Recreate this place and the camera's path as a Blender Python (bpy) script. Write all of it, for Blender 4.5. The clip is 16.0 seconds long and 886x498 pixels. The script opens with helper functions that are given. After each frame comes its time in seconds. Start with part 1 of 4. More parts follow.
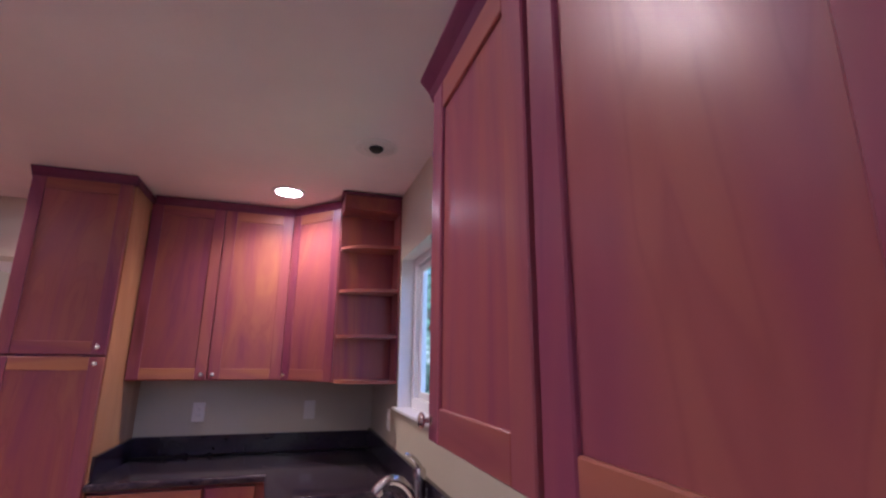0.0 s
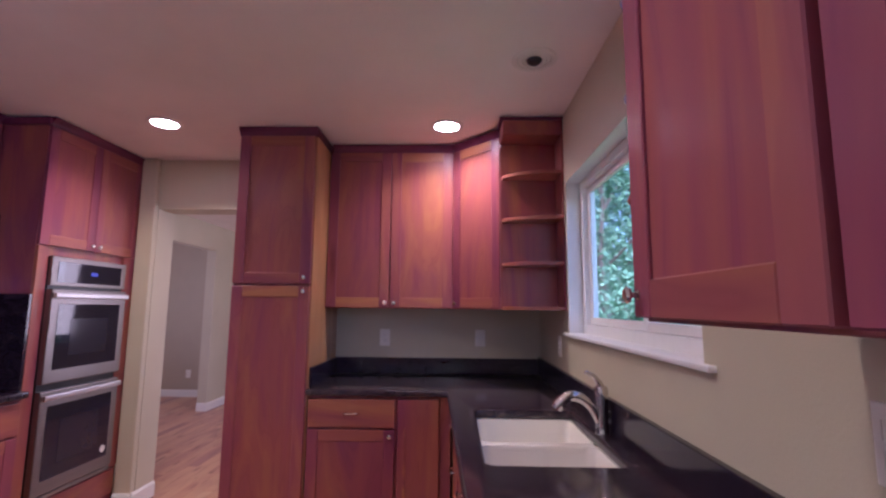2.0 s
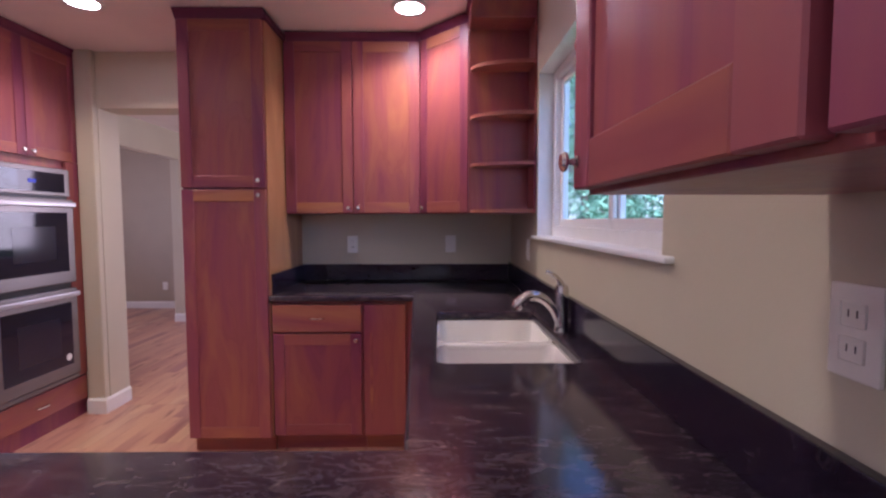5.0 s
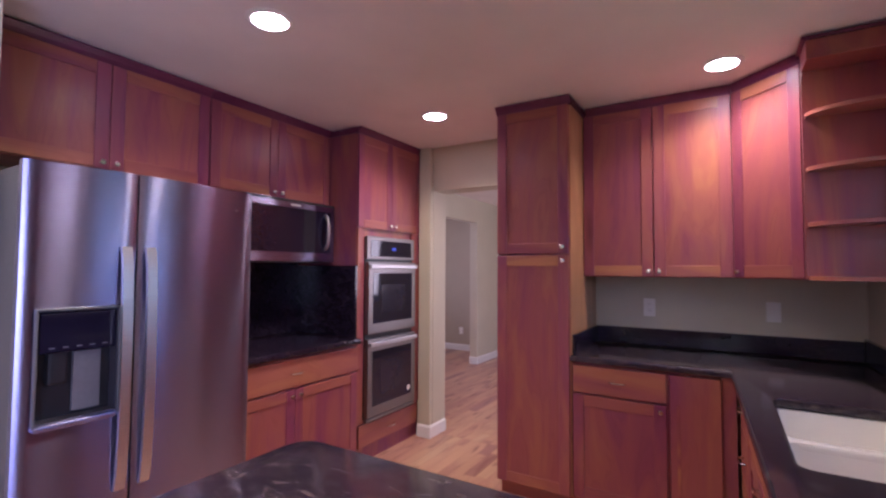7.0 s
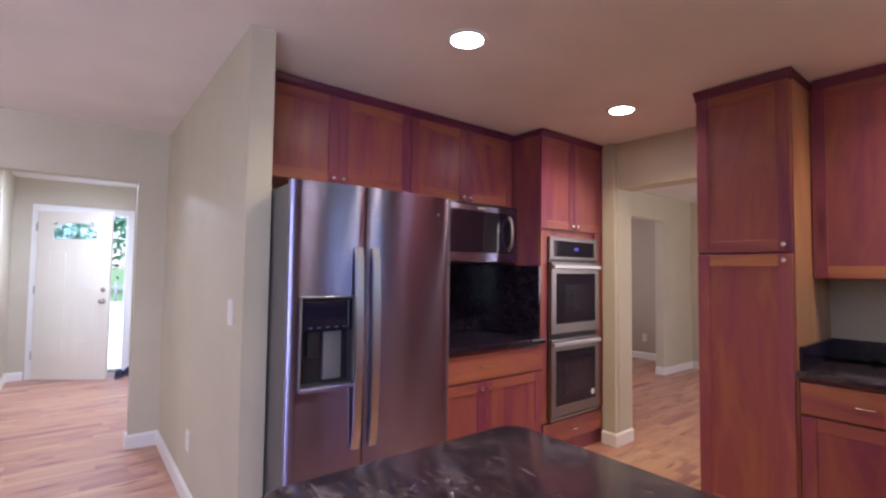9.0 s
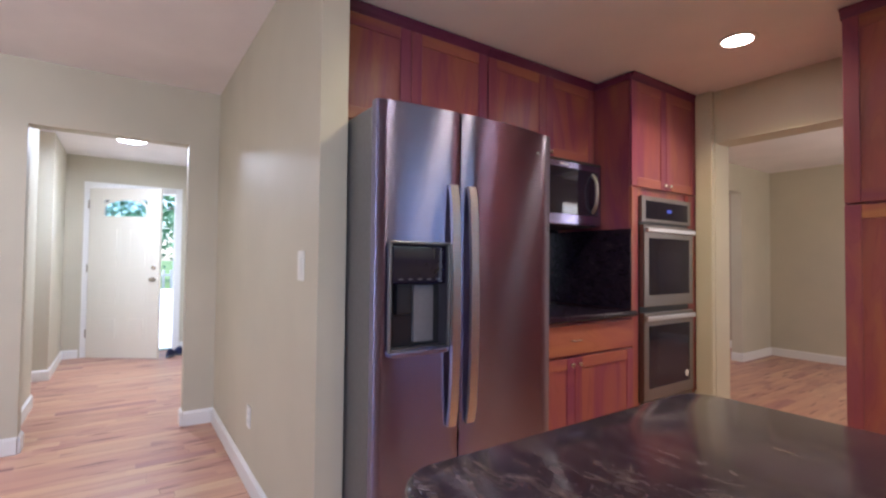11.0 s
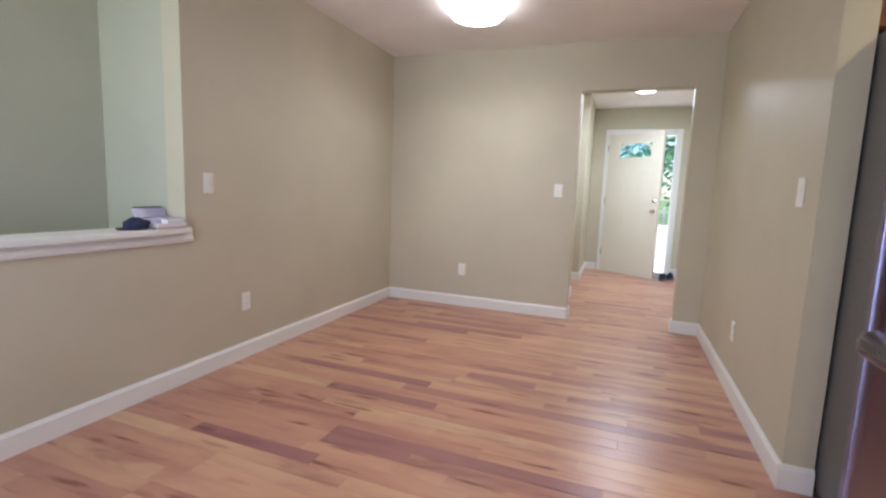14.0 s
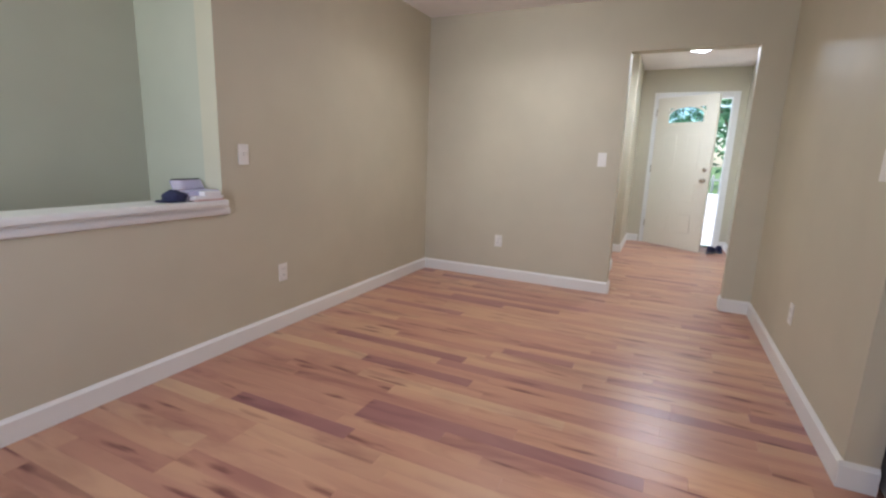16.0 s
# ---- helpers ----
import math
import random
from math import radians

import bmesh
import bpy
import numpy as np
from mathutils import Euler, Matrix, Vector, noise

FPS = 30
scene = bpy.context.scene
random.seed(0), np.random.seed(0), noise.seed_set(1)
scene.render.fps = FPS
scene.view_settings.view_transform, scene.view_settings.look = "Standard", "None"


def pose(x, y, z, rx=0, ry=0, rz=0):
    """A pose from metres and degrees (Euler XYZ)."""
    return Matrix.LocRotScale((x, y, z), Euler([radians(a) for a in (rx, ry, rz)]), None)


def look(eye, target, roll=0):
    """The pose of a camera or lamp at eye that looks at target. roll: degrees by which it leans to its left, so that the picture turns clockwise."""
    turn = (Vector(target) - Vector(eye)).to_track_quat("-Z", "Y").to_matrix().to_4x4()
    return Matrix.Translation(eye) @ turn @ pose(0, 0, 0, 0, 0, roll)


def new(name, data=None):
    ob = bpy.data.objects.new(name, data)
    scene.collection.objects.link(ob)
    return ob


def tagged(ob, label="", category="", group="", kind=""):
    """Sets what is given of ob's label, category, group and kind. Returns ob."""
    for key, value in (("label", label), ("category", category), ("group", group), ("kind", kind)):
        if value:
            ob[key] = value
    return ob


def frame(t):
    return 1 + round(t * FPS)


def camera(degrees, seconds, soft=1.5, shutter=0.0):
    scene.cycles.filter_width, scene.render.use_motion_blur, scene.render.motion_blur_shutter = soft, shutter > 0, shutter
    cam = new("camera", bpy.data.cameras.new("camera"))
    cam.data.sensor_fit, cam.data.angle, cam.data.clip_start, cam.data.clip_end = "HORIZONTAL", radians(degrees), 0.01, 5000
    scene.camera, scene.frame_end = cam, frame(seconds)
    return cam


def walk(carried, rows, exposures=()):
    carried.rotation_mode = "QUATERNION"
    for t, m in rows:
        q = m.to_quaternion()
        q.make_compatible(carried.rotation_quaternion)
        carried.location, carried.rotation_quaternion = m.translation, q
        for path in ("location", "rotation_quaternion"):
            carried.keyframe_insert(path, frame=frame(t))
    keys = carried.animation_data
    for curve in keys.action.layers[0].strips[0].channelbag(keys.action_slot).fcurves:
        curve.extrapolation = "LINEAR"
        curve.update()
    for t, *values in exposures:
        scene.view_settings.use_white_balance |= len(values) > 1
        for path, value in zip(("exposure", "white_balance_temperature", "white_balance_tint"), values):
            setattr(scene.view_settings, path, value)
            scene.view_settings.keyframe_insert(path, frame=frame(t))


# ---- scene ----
cam = camera(87.2, 16.0, soft=2.4)
PATH = [
    (0, (-0.558, -3.389, 1.488), (0.025, -1.534, 1.954), 0.6),
    (0.5, (-0.583, -3.373, 1.476), (-0.217, -1.463, 1.943), 0.7),
    (1, (-0.616, -3.35, 1.453), (-0.49, -1.407, 1.908), 0.7),
    (1.5, (-0.628, -3.337, 1.419), (-0.657, -1.375, 1.807), 0.7),
    (2, (-0.605, -3.311, 1.372), (-0.652, -1.327, 1.62), 0.5),
    (2.5, (-0.586, -3.306, 1.34), (-0.608, -1.308, 1.417), 0.2),
    (3, (-0.575, -3.318, 1.314), (-0.516, -1.32, 1.252), 0.1),
    (3.2, (-0.57, -3.322, 1.307), (-0.47, -1.327, 1.198), 0.0),
    (5.3, (-0.498, -3.175, 1.329), (-0.525, -1.154, 1.204), -0.1),
    (5.5, (-0.521, -3.178, 1.353), (-0.688, -1.176, 1.284), 0.0),
    (6, (-0.59, -3.243, 1.405), (-1.13, -1.318, 1.447), 0.2),
    (6.5, (-0.612, -3.309, 1.408), (-1.434, -1.487, 1.475), 0.3),
    (7, (-0.658, -3.343, 1.4), (-1.692, -1.634, 1.488), 0.3),
    (7.5, (-0.665, -3.372, 1.4), (-1.897, -1.804, 1.492), 0.5),
    (8, (-0.641, -3.388, 1.397), (-2.052, -1.975, 1.488), 0.8),
    (8.5, (-0.668, -3.434, 1.391), (-2.173, -2.12, 1.483), 0.8),
    (8.7, (-0.682, -3.446, 1.388), (-2.215, -2.165, 1.482), 0.8),
    (10.8, (-1.002, -3.502, 1.227), (-2.647, -2.367, 1.294), 0.5),
    (11, (-1.144, -3.467, 1.201), (-2.793, -2.338, 1.256), 0.6),
    (11.5, (-1.424, -3.56, 1.159), (-3.157, -2.562, 1.153), 0.6),
    (12, (-1.456, -3.581, 1.161), (-3.287, -2.776, 1.121), 0.7),
    (12.5, (-1.214, -3.553, 1.174), (-3.196, -3.302, 1.083), 1.4),
    (13, (-0.983, -3.578, 1.13), (-2.977, -3.603, 0.981), 1.6),
    (13.3, (-0.816, -3.567, 1.119), (-2.779, -3.903, 0.94), 1.6),
    (13.5, (-0.753, -3.554, 1.124), (-2.666, -4.097, 0.913), 2.1),
    (14, (-0.651, -3.568, 1.134), (-2.506, -4.275, 0.885), 2.1),
    (14.5, (-0.576, -3.59, 1.101), (-2.402, -4.343, 0.785), 2.1),
    (15, (-0.534, -3.592, 1.079), (-2.267, -4.497, 0.655), 2.2),
    (15.5, (-0.58, -3.603, 1.127), (-2.286, -4.549, 0.686), 2.3),
    (16, (-0.729, -3.608, 1.161), (-2.505, -4.44, 0.767), 2.0),
]
EXPOSURES = [(0.0, 1.34, 5050, 48), (3.0, 1.36, 5050, 46), (5.5, 1.46, 5050, 44), (7.0, 1.52, 5050, 42), (8.0, 1.50, 5250, 34), (10.8, 1.50, 5500, 21), (12.5, 1.36, 5800, 13), (14.0, 1.22, 5900, 13), (16.0, 1.04, 5950, 13)]
walk(cam, [(t, look(eye, target, roll)) for t, eye, target, roll in PATH], EXPOSURES)

# ---------- world, sun, lamps ----------
world = bpy.data.worlds.new("sky")
scene.world = world
world.use_nodes = True
wn, wl = world.node_tree.nodes, world.node_tree.links
sky = wn.new("ShaderNodeTexSky")
sky.sky_type, sky.sun_disc = "NISHITA", False
sky.sun_elevation, sky.sun_rotation = radians(45), radians(187)
wn["Background"].inputs[1].default_value = 0.15
wl.new(sky.outputs[0], wn["Background"].inputs[0])

sun = new("sun", bpy.data.lights.new("sun", "SUN"))
sun.data.energy, sun.data.angle, sun.data.color = 4.6, radians(0.6), (1.0, 0.95, 0.88)
sun.matrix_world = look((-1.0, -8.0, 8.0), (0, 0, 0))


def area_lamp(name, m, watts, colour, size, size_y=0.0, spread=180):
    lamp = new(name, bpy.data.lights.new(name, "AREA"))
    lamp.data.energy, lamp.data.color, lamp.data.size = watts, colour, size
    lamp.data.spread = radians(spread)
    if size_y:
        lamp.data.shape, lamp.data.size_y = "RECTANGLE", size_y
    else:
        lamp.data.shape = "DISK"
    lamp.matrix_world = m
    return lamp


CEIL = 2.44
WARM = (1.0, 0.82, 0.43)
CANS = [(-0.65, -0.66), (-2.32, -0.71), (-2.27, -2.09), (-1.05, -2.52)]
for (cx, cy), watts in zip(CANS, (3.2, 4.0, 3.9, 2.5)):
    area_lamp("can_lamp", pose(cx, cy, CEIL - 0.012), watts, WARM, 0.13, spread=134)
area_lamp("dining_lamp", pose(-3.96, -4.63, CEIL - 0.100), 4.2, (1.0, 0.97, 0.92), 0.34, spread=152)
area_lamp("hall_lamp", pose(-6.60, -3.43, CEIL - 0.115), 14.0, (0.86, 0.94, 1.0), 0.27)
# unseen fill lamps at openings added for them, standing in for skylight
area_lamp("south_east_fill_light", look((0.07, -4.65, 1.30), (-1.5, -4.75, 1.35)), 9.5, (0.82, 0.85, 1.0), 1.2, 1.5, 125)
# three more added fills that brighten the far rooms and the stair
area_lamp("north_fill_light", look((-0.40, 1.80, 1.55), (-3.0, 1.8, 1.3)), 12.0, (1.0, 0.86, 0.70), 1.3, 1.1)
area_lamp("beyond_fill_light", look((-5.98, 1.8, 1.55), (-4.0, 2.2, 1.4)), 7.0, (1.0, 0.86, 0.72), 1.2, 1.1)
area_lamp("stair_fill_light", look((-0.35, -6.1, 1.7), (-2.4, -6.1, 1.4)), 6.5, (0.92, 1.0, 0.86), 0.5, 0.9)


# ---------- materials ----------
def material(name):
    m = bpy.data.materials.new(name)
    m.use_nodes = True
    return m, m.node_tree.nodes, m.node_tree.links, m.node_tree.nodes["Principled BSDF"]


def ramp_node(nt, stops):
    r = nt.new("ShaderNodeValToRGB")
    while len(r.color_ramp.elements) < len(stops):
        r.color_ramp.elements.new(0.5)
    for e, (p, c) in zip(r.color_ramp.elements, stops):
        e.position, e.color = p, (*c, 1)
    return r


def coords(nt, lk, scale, shift_by_object=True):
    tc = nt.new("ShaderNodeTexCoord")
    mp = nt.new("ShaderNodeMapping")
    mp.inputs["Scale"].default_value = scale
    lk.new(tc.outputs["Object"], mp.inputs["Vector"])
    if not shift_by_object:
        return mp.outputs["Vector"], None
    info = nt.new("ShaderNodeObjectInfo")
    mul = nt.new("ShaderNodeVectorMath")
    mul.operation = "SCALE"
    mul.inputs[0].default_value = (17.0, 31.0, 23.0)
    lk.new(info.outputs["Random"], mul.inputs["Scale"])
    add = nt.new("ShaderNodeVectorMath")
    lk.new(mp.outputs["Vector"], add.inputs[0])
    lk.new(mul.outputs[0], add.inputs[1])
    return add.outputs[0], info


def noise_node(nt, lk, vec, scale, detail=4.0, rough=0.55, distort=0.0):
    n = nt.new("ShaderNodeTexNoise")
    n.inputs["Scale"].default_value, n.inputs["Detail"].default_value = scale, detail
    n.inputs["Roughness"].default_value, n.inputs["Distortion"].default_value = rough, distort
    lk.new(vec, n.inputs["Vector"])
    return n


def mix_colour(nt, lk, fac, a, b, mode="MIX"):
    x = nt.new("ShaderNodeMix")
    x.data_type, x.blend_type = "RGBA", mode
    for sock, v in ((x.inputs[0], fac), (x.inputs[6], a), (x.inputs[7], b)):
        if isinstance(v, (int, float)):
            sock.default_value = v
        elif isinstance(v, tuple):
            sock.default_value = (*v, 1)
        else:
            lk.new(v, sock)
    return x.outputs[2]


def bump_to(nt, lk, bsdf, height, strength, dist=0.002):
    b = nt.new("ShaderNodeBump")
    b.inputs["Strength"].default_value, b.inputs["Distance"].default_value = strength, dist
    lk.new(height, b.inputs["Height"])
    lk.new(b.outputs[0], bsdf.inputs["Normal"])


def paint(name, colour, rough=0.6, grain=140, bump=0.25, vary=0.05):
    m, nt, lk, p = material(name)
    vec, _ = coords(nt, lk, (1, 1, 1), False)
    big = noise_node(nt, lk, vec, 1.7, 3)
    lo = tuple(c * (1 - vary) for c in colour)
    hi = tuple(min(1, c * (1 + vary)) for c in colour)
    r = ramp_node(nt, [(0.3, lo), (0.7, hi)])
    lk.new(big.outputs[0], r.inputs[0])
    lk.new(r.outputs[0], p.inputs["Base Color"])
    p.inputs["Roughness"].default_value = rough
    fine = noise_node(nt, lk, vec, grain, 3)
    bump_to(nt, lk, p, fine.outputs[0], bump, 0.0015)
    return m


def wood(name, grain_axis, dark, mid, light, rough=0.31, gloss=0.34):
    """Planed timber with long figure along one axis."""
    m, nt, lk, p = material(name)
    scale = [4.2, 4.2, 4.2]
    scale[grain_axis] = 0.75
    vec, info = coords(nt, lk, tuple(scale))
    figure = noise_node(nt, lk, vec, 1.0, 3, 0.5, 1.6)
    streak = noise_node(nt, lk, vec, 9.0, 4, 0.6, 0.3)
    r = ramp_node(nt, [(0.25, dark), (0.5, mid), (0.78, light)])
    lk.new(figure.outputs[0], r.inputs[0])
    s = ramp_node(nt, [(0.3, (0.90, 0.88, 0.90)), (0.6, (1.02, 1.02, 1.02))])
    lk.new(streak.outputs[0], s.inputs[0])
    c = mix_colour(nt, lk, 0.35, r.outputs[0], s.outputs[0], "MULTIPLY")
    # thin growth lines that follow the figure
    line = ramp_node(nt, [(0.36, (1, 1, 1)), (0.375, (0.80, 0.70, 0.80)), (0.40, (1, 1, 1)), (0.525, (1, 1, 1)),
                          (0.545, (0.78, 0.68, 0.80)), (0.558, (1.0, 1.0, 1.0)), (0.62, (1, 1, 1)), (0.645, (1.12, 1.3, 1.05)), (0.68, (1, 1, 1))])
    lk.new(figure.outputs[0], line.inputs[0])
    c = mix_colour(nt, lk, 0.4, c, line.outputs[0], "MULTIPLY")
    tone = ramp_node(nt, [(0.0, (0.74, 0.66, 0.76)), (0.45, (0.98, 0.96, 0.98)), (0.8, (1.06, 1.12, 1.0)), (1.0, (1.2, 1.42, 1.05))])
    lk.new(info.outputs["Random"], tone.inputs[0])
    c = mix_colour(nt, lk, 0.38, c, tone.outputs[0], "MULTIPLY")
    # small pin knots
    vo = nt.new("ShaderNodeTexVoronoi")
    vo.inputs["Scale"].default_value = 0.55
    lk.new(vec, vo.inputs["Vector"])
    k = ramp_node(nt, [(0.0, (0.40, 0.33, 0.33)), (0.035, (0.62, 0.56, 0.56)), (0.075, (1, 1, 1))])
    lk.new(vo.outputs["Distance"], k.inputs[0])
    c = mix_colour(nt, lk, 0.75, c, k.outputs[0], "MULTIPLY")
    lk.new(c, p.inputs["Base Color"])
    rr = nt.new("ShaderNodeMapRange")
    rr.inputs["To Min"].default_value, rr.inputs["To Max"].default_value = rough - 0.06, rough + 0.10
    lk.new(streak.outputs[0], rr.inputs["Value"])
    lk.new(rr.outputs[0], p.inputs["Roughness"])
    p.inputs["Specular IOR Level"].default_value = gloss
    bump_to(nt, lk, p, streak.outputs[0], 0.12, 0.001)
    return m


def floor_wood(name, per_island):
    m, nt, lk, p = material(name)
    vec, info = coords(nt, lk, (13.0, 2.3, 13.0))
    if per_island:
        g = nt.new("ShaderNodeNewGeometry")
        rnd = g.outputs["Random Per Island"]
        mul = nt.new("ShaderNodeVectorMath")
        mul.operation = "SCALE"
        mul.inputs[0].default_value = (37.0, 53.0, 11.0)
        lk.new(rnd, mul.inputs["Scale"])
        add = nt.new("ShaderNodeVectorMath")
        lk.new(vec, add.inputs[0])
        lk.new(mul.outputs[0], add.inputs[1])
        vec = add.outputs[0]
    else:
        rnd = info.outputs["Random"]
    tone = ramp_node(nt, [(0.0, (0.32, 0.145, 0.140)), (0.06, (0.40, 0.195, 0.160)), (0.09, (0.48, 0.250, 0.178)), (0.34, (0.53, 0.288, 0.195)),
                          (0.66, (0.555, 0.318, 0.208)), (0.90, (0.585, 0.355, 0.225)), (1.0, (0.62, 0.42, 0.265))])
    lk.new(rnd, tone.inputs[0])
    fig = noise_node(nt, lk, vec, 0.60, 4, 0.55, 1.0)
    r = ramp_node(nt, [(0.28, (0.46, 0.34, 0.40)), (0.37, (0.82, 0.74, 0.77)), (0.46, (0.98, 0.95, 0.96)), (0.72, (1.06, 1.05, 1.05))])
    lk.new(fig.outputs[0], r.inputs[0])
    c = mix_colour(nt, lk, 0.6, tone.outputs[0], r.outputs[0], "MULTIPLY")
    # knots
    vo = nt.new("ShaderNodeTexVoronoi")
    vo.voronoi_dimensions = "2D"
    vo.inputs["Scale"].default_value = 0.8
    wob = noise_node(nt, lk, vec, 1.1, 3, 0.6, 0.0)
    wadd = nt.new("ShaderNodeVectorMath")
    wadd.operation = "ADD"
    lk.new(vec, wadd.inputs[0])
    lk.new(wob.outputs[1], wadd.inputs[1])
    lk.new(wadd.outputs[0], vo.inputs["Vector"])
    k = ramp_node(nt, [(0.0, (0.30, 0.17, 0.22)), (0.08, (0.50, 0.36, 0.41)), (0.20, (1, 1, 1))])
    lk.new(vo.outputs["Distance"], k.inputs[0])
    pick = ramp_node(nt, [(0.36, (0, 0, 0)), (0.66, (0.9, 0.9, 0.9))])
    lk.new(vo.outputs["Color"], pick.inputs[0])
    c = mix_colour(nt, lk, pick.outputs[0], c, k.outputs[0], "MULTIPLY")
    cloud = noise_node(nt, lk, vec, 0.55, 3, 0.55, 0.8)
    cr = ramp_node(nt, [(0.32, (0.60, 0.44, 0.55)), (0.41, (0.86, 0.79, 0.84)), (0.58, (1.04, 1.05, 1.02))])
    lk.new(cloud.outputs[0], cr.inputs[0])
    c = mix_colour(nt, lk, 0.7, c, cr.outputs[0], "MULTIPLY")
    lk.new(c, p.inputs["Base Color"])
    rr = nt.new("ShaderNodeMapRange")
    rr.inputs["To Min"].default_value, rr.inputs["To Max"].default_value = 0.27, 0.42
    lk.new(fig.outputs[0], rr.inputs["Value"])
    lk.new(rr.outputs[0], p.inputs["Roughness"])
    bump_to(nt, lk, p, fig.outputs[0], 0.15, 0.001)
    return m


def granite(name, veins=1.0):
    m, nt, lk, p = material(name)
    vec, _ = coords(nt, lk, (1.0, 1.0, 1.0), False)
    turn = nt.new("ShaderNodeMapping")
    turn.inputs["Rotation"].default_value = (0, 0, 0.5)
    turn.inputs["Scale"].default_value = (2.4, 6.0, 4.5)
    lk.new(vec, turn.inputs["Vector"])
    flow = noise_node(nt, lk, turn.outputs[0], 5.2, 9, 0.72, 1.1)
    r = ramp_node(nt, [(0.34, (0.013, 0.008, 0.020)), (0.48, (0.026, 0.018, 0.030)), (0.60, (0.062, 0.046, 0.054)), (0.75, (0.20, 0.16, 0.155))])
    lk.new(flow.outputs[0], r.inputs[0])
    fleck = noise_node(nt, lk, vec, 90.0, 3, 0.6)
    f = ramp_node(nt, [(0.55, (0, 0, 0)), (0.72, (0.10, 0.08, 0.09))])
    lk.new(fleck.outputs[0], f.inputs[0])
    c = mix_colour(nt, lk, 0.3, r.outputs[0], f.outputs[0], "ADD")
    # below 1, fades to near black: dark reflections put into the stone's colour
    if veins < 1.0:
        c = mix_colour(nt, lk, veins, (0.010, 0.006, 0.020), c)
    lk.new(c, p.inputs["Base Color"])
    p.inputs["Roughness"].default_value = 0.13
    return m


def steel(name, colour=(0.33, 0.315, 0.50), rough=0.24, aniso=1.0, axis=0):
    m, nt, lk, p = material(name)
    sc = [90.0, 90.0, 90.0]
    sc[axis] = 0.9
    vec, _ = coords(nt, lk, tuple(sc))
    n = noise_node(nt, lk, vec, 3.0, 3, 0.6)
    r = ramp_node(nt, [(0.3, tuple(c * 0.9 for c in colour)), (0.7, colour)])
    lk.new(n.outputs[0], r.inputs[0])
    lk.new(r.outputs[0], p.inputs["Base Color"])
    p.inputs["Metallic"].default_value = 1.0
    p.inputs["Roughness"].default_value = rough
    p.inputs["Anisotropic"].default_value = aniso
    bump_to(nt, lk, p, n.outputs[0], 0.55, 0.0006)
    # brushed level, so that lights smear upright
    t = nt.new("ShaderNodeCombineXYZ")
    t.inputs[2].default_value = 1.0
    lk.new(t.outputs[0], p.inputs["Tangent"])
    return m


def plain(name, colour, rough=0.45, metal=0.0, grain=60.0, vary=0.06, bump=0.0):
    m, nt, lk, p = material(name)
    vec, _ = coords(nt, lk, (1, 1, 1))
    n = noise_node(nt, lk, vec, grain, 4)
    r = ramp_node(nt, [(0.3, tuple(c * (1 - vary) for c in colour)), (0.7, tuple(min(1, c * (1 + vary)) for c in colour))])
    lk.new(n.outputs[0], r.inputs[0])
    lk.new(r.outputs[0], p.inputs["Base Color"])
    p.inputs["Roughness"].default_value, p.inputs["Metallic"].default_value = rough, metal
    if bump:
        bump_to(nt, lk, p, n.outputs[0], bump)
    return m


def glowing(name, colour, strength, base=0.9):
    m, nt, lk, p = material(name)
    p.inputs["Base Color"].default_value = (base, base, base * 0.98, 1)
    p.inputs["Emission Color"].default_value = (*colour, 1)
    p.inputs["Emission Strength"].default_value = strength
    return m


def clear_glass(name, tint=(1, 1, 1), rough=0.0):
    m, nt, lk, p = material(name)
    p.inputs["Base Color"].default_value = (*tint, 1)
    p.inputs["Transmission Weight"].default_value = 1.0
    p.inputs["Roughness"].default_value = rough
    p.inputs["IOR"].default_value = 1.1
    return m


def leaf_material(name, a, b):
    m, nt, lk, p = material(name)
    g = nt.new("ShaderNodeNewGeometry")
    r = ramp_node(nt, [(0.0, a), (1.0, b)])
    lk.new(g.outputs["Random Per Island"], r.inputs[0])
    lk.new(r.outputs[0], p.inputs["Base Color"])
    p.inputs["Roughness"].default_value = 0.55
    p.inputs["Specular IOR Level"].default_value = 0.15
    return m


M_WALL = paint("wall_paint", (0.55, 0.505, 0.385), 0.55, 120, 0.30)
M_WALL_GREEN = paint("stair_wall_paint", (0.46, 0.46, 0.37), 0.6, 120, 0.30)
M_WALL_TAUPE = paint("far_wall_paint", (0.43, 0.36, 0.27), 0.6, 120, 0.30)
M_CEIL = paint("ceiling_paint", (0.86, 0.82, 0.80), 0.8, 55, 0.6)
M_TRIM = paint("white_trim", (0.80, 0.79, 0.76), 0.35, 60, 0.05, 0.02)
M_DOOR = paint("door_paint", (0.78, 0.74, 0.63), 0.38, 60, 0.06, 0.02)
# shade's plum cast and lit orange are mixed into the cherry base colours
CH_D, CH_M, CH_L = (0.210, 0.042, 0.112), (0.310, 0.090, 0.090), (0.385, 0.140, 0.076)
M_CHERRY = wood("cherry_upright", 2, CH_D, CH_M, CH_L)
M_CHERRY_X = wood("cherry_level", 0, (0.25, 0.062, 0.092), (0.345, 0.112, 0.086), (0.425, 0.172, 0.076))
# stiles take more of the plum shade cast than the panels
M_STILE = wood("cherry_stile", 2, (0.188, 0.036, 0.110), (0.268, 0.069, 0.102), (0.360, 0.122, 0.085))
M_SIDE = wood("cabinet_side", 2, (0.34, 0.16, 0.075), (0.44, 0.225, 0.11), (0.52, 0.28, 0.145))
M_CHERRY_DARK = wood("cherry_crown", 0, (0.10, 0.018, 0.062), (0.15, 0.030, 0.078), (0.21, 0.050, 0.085))
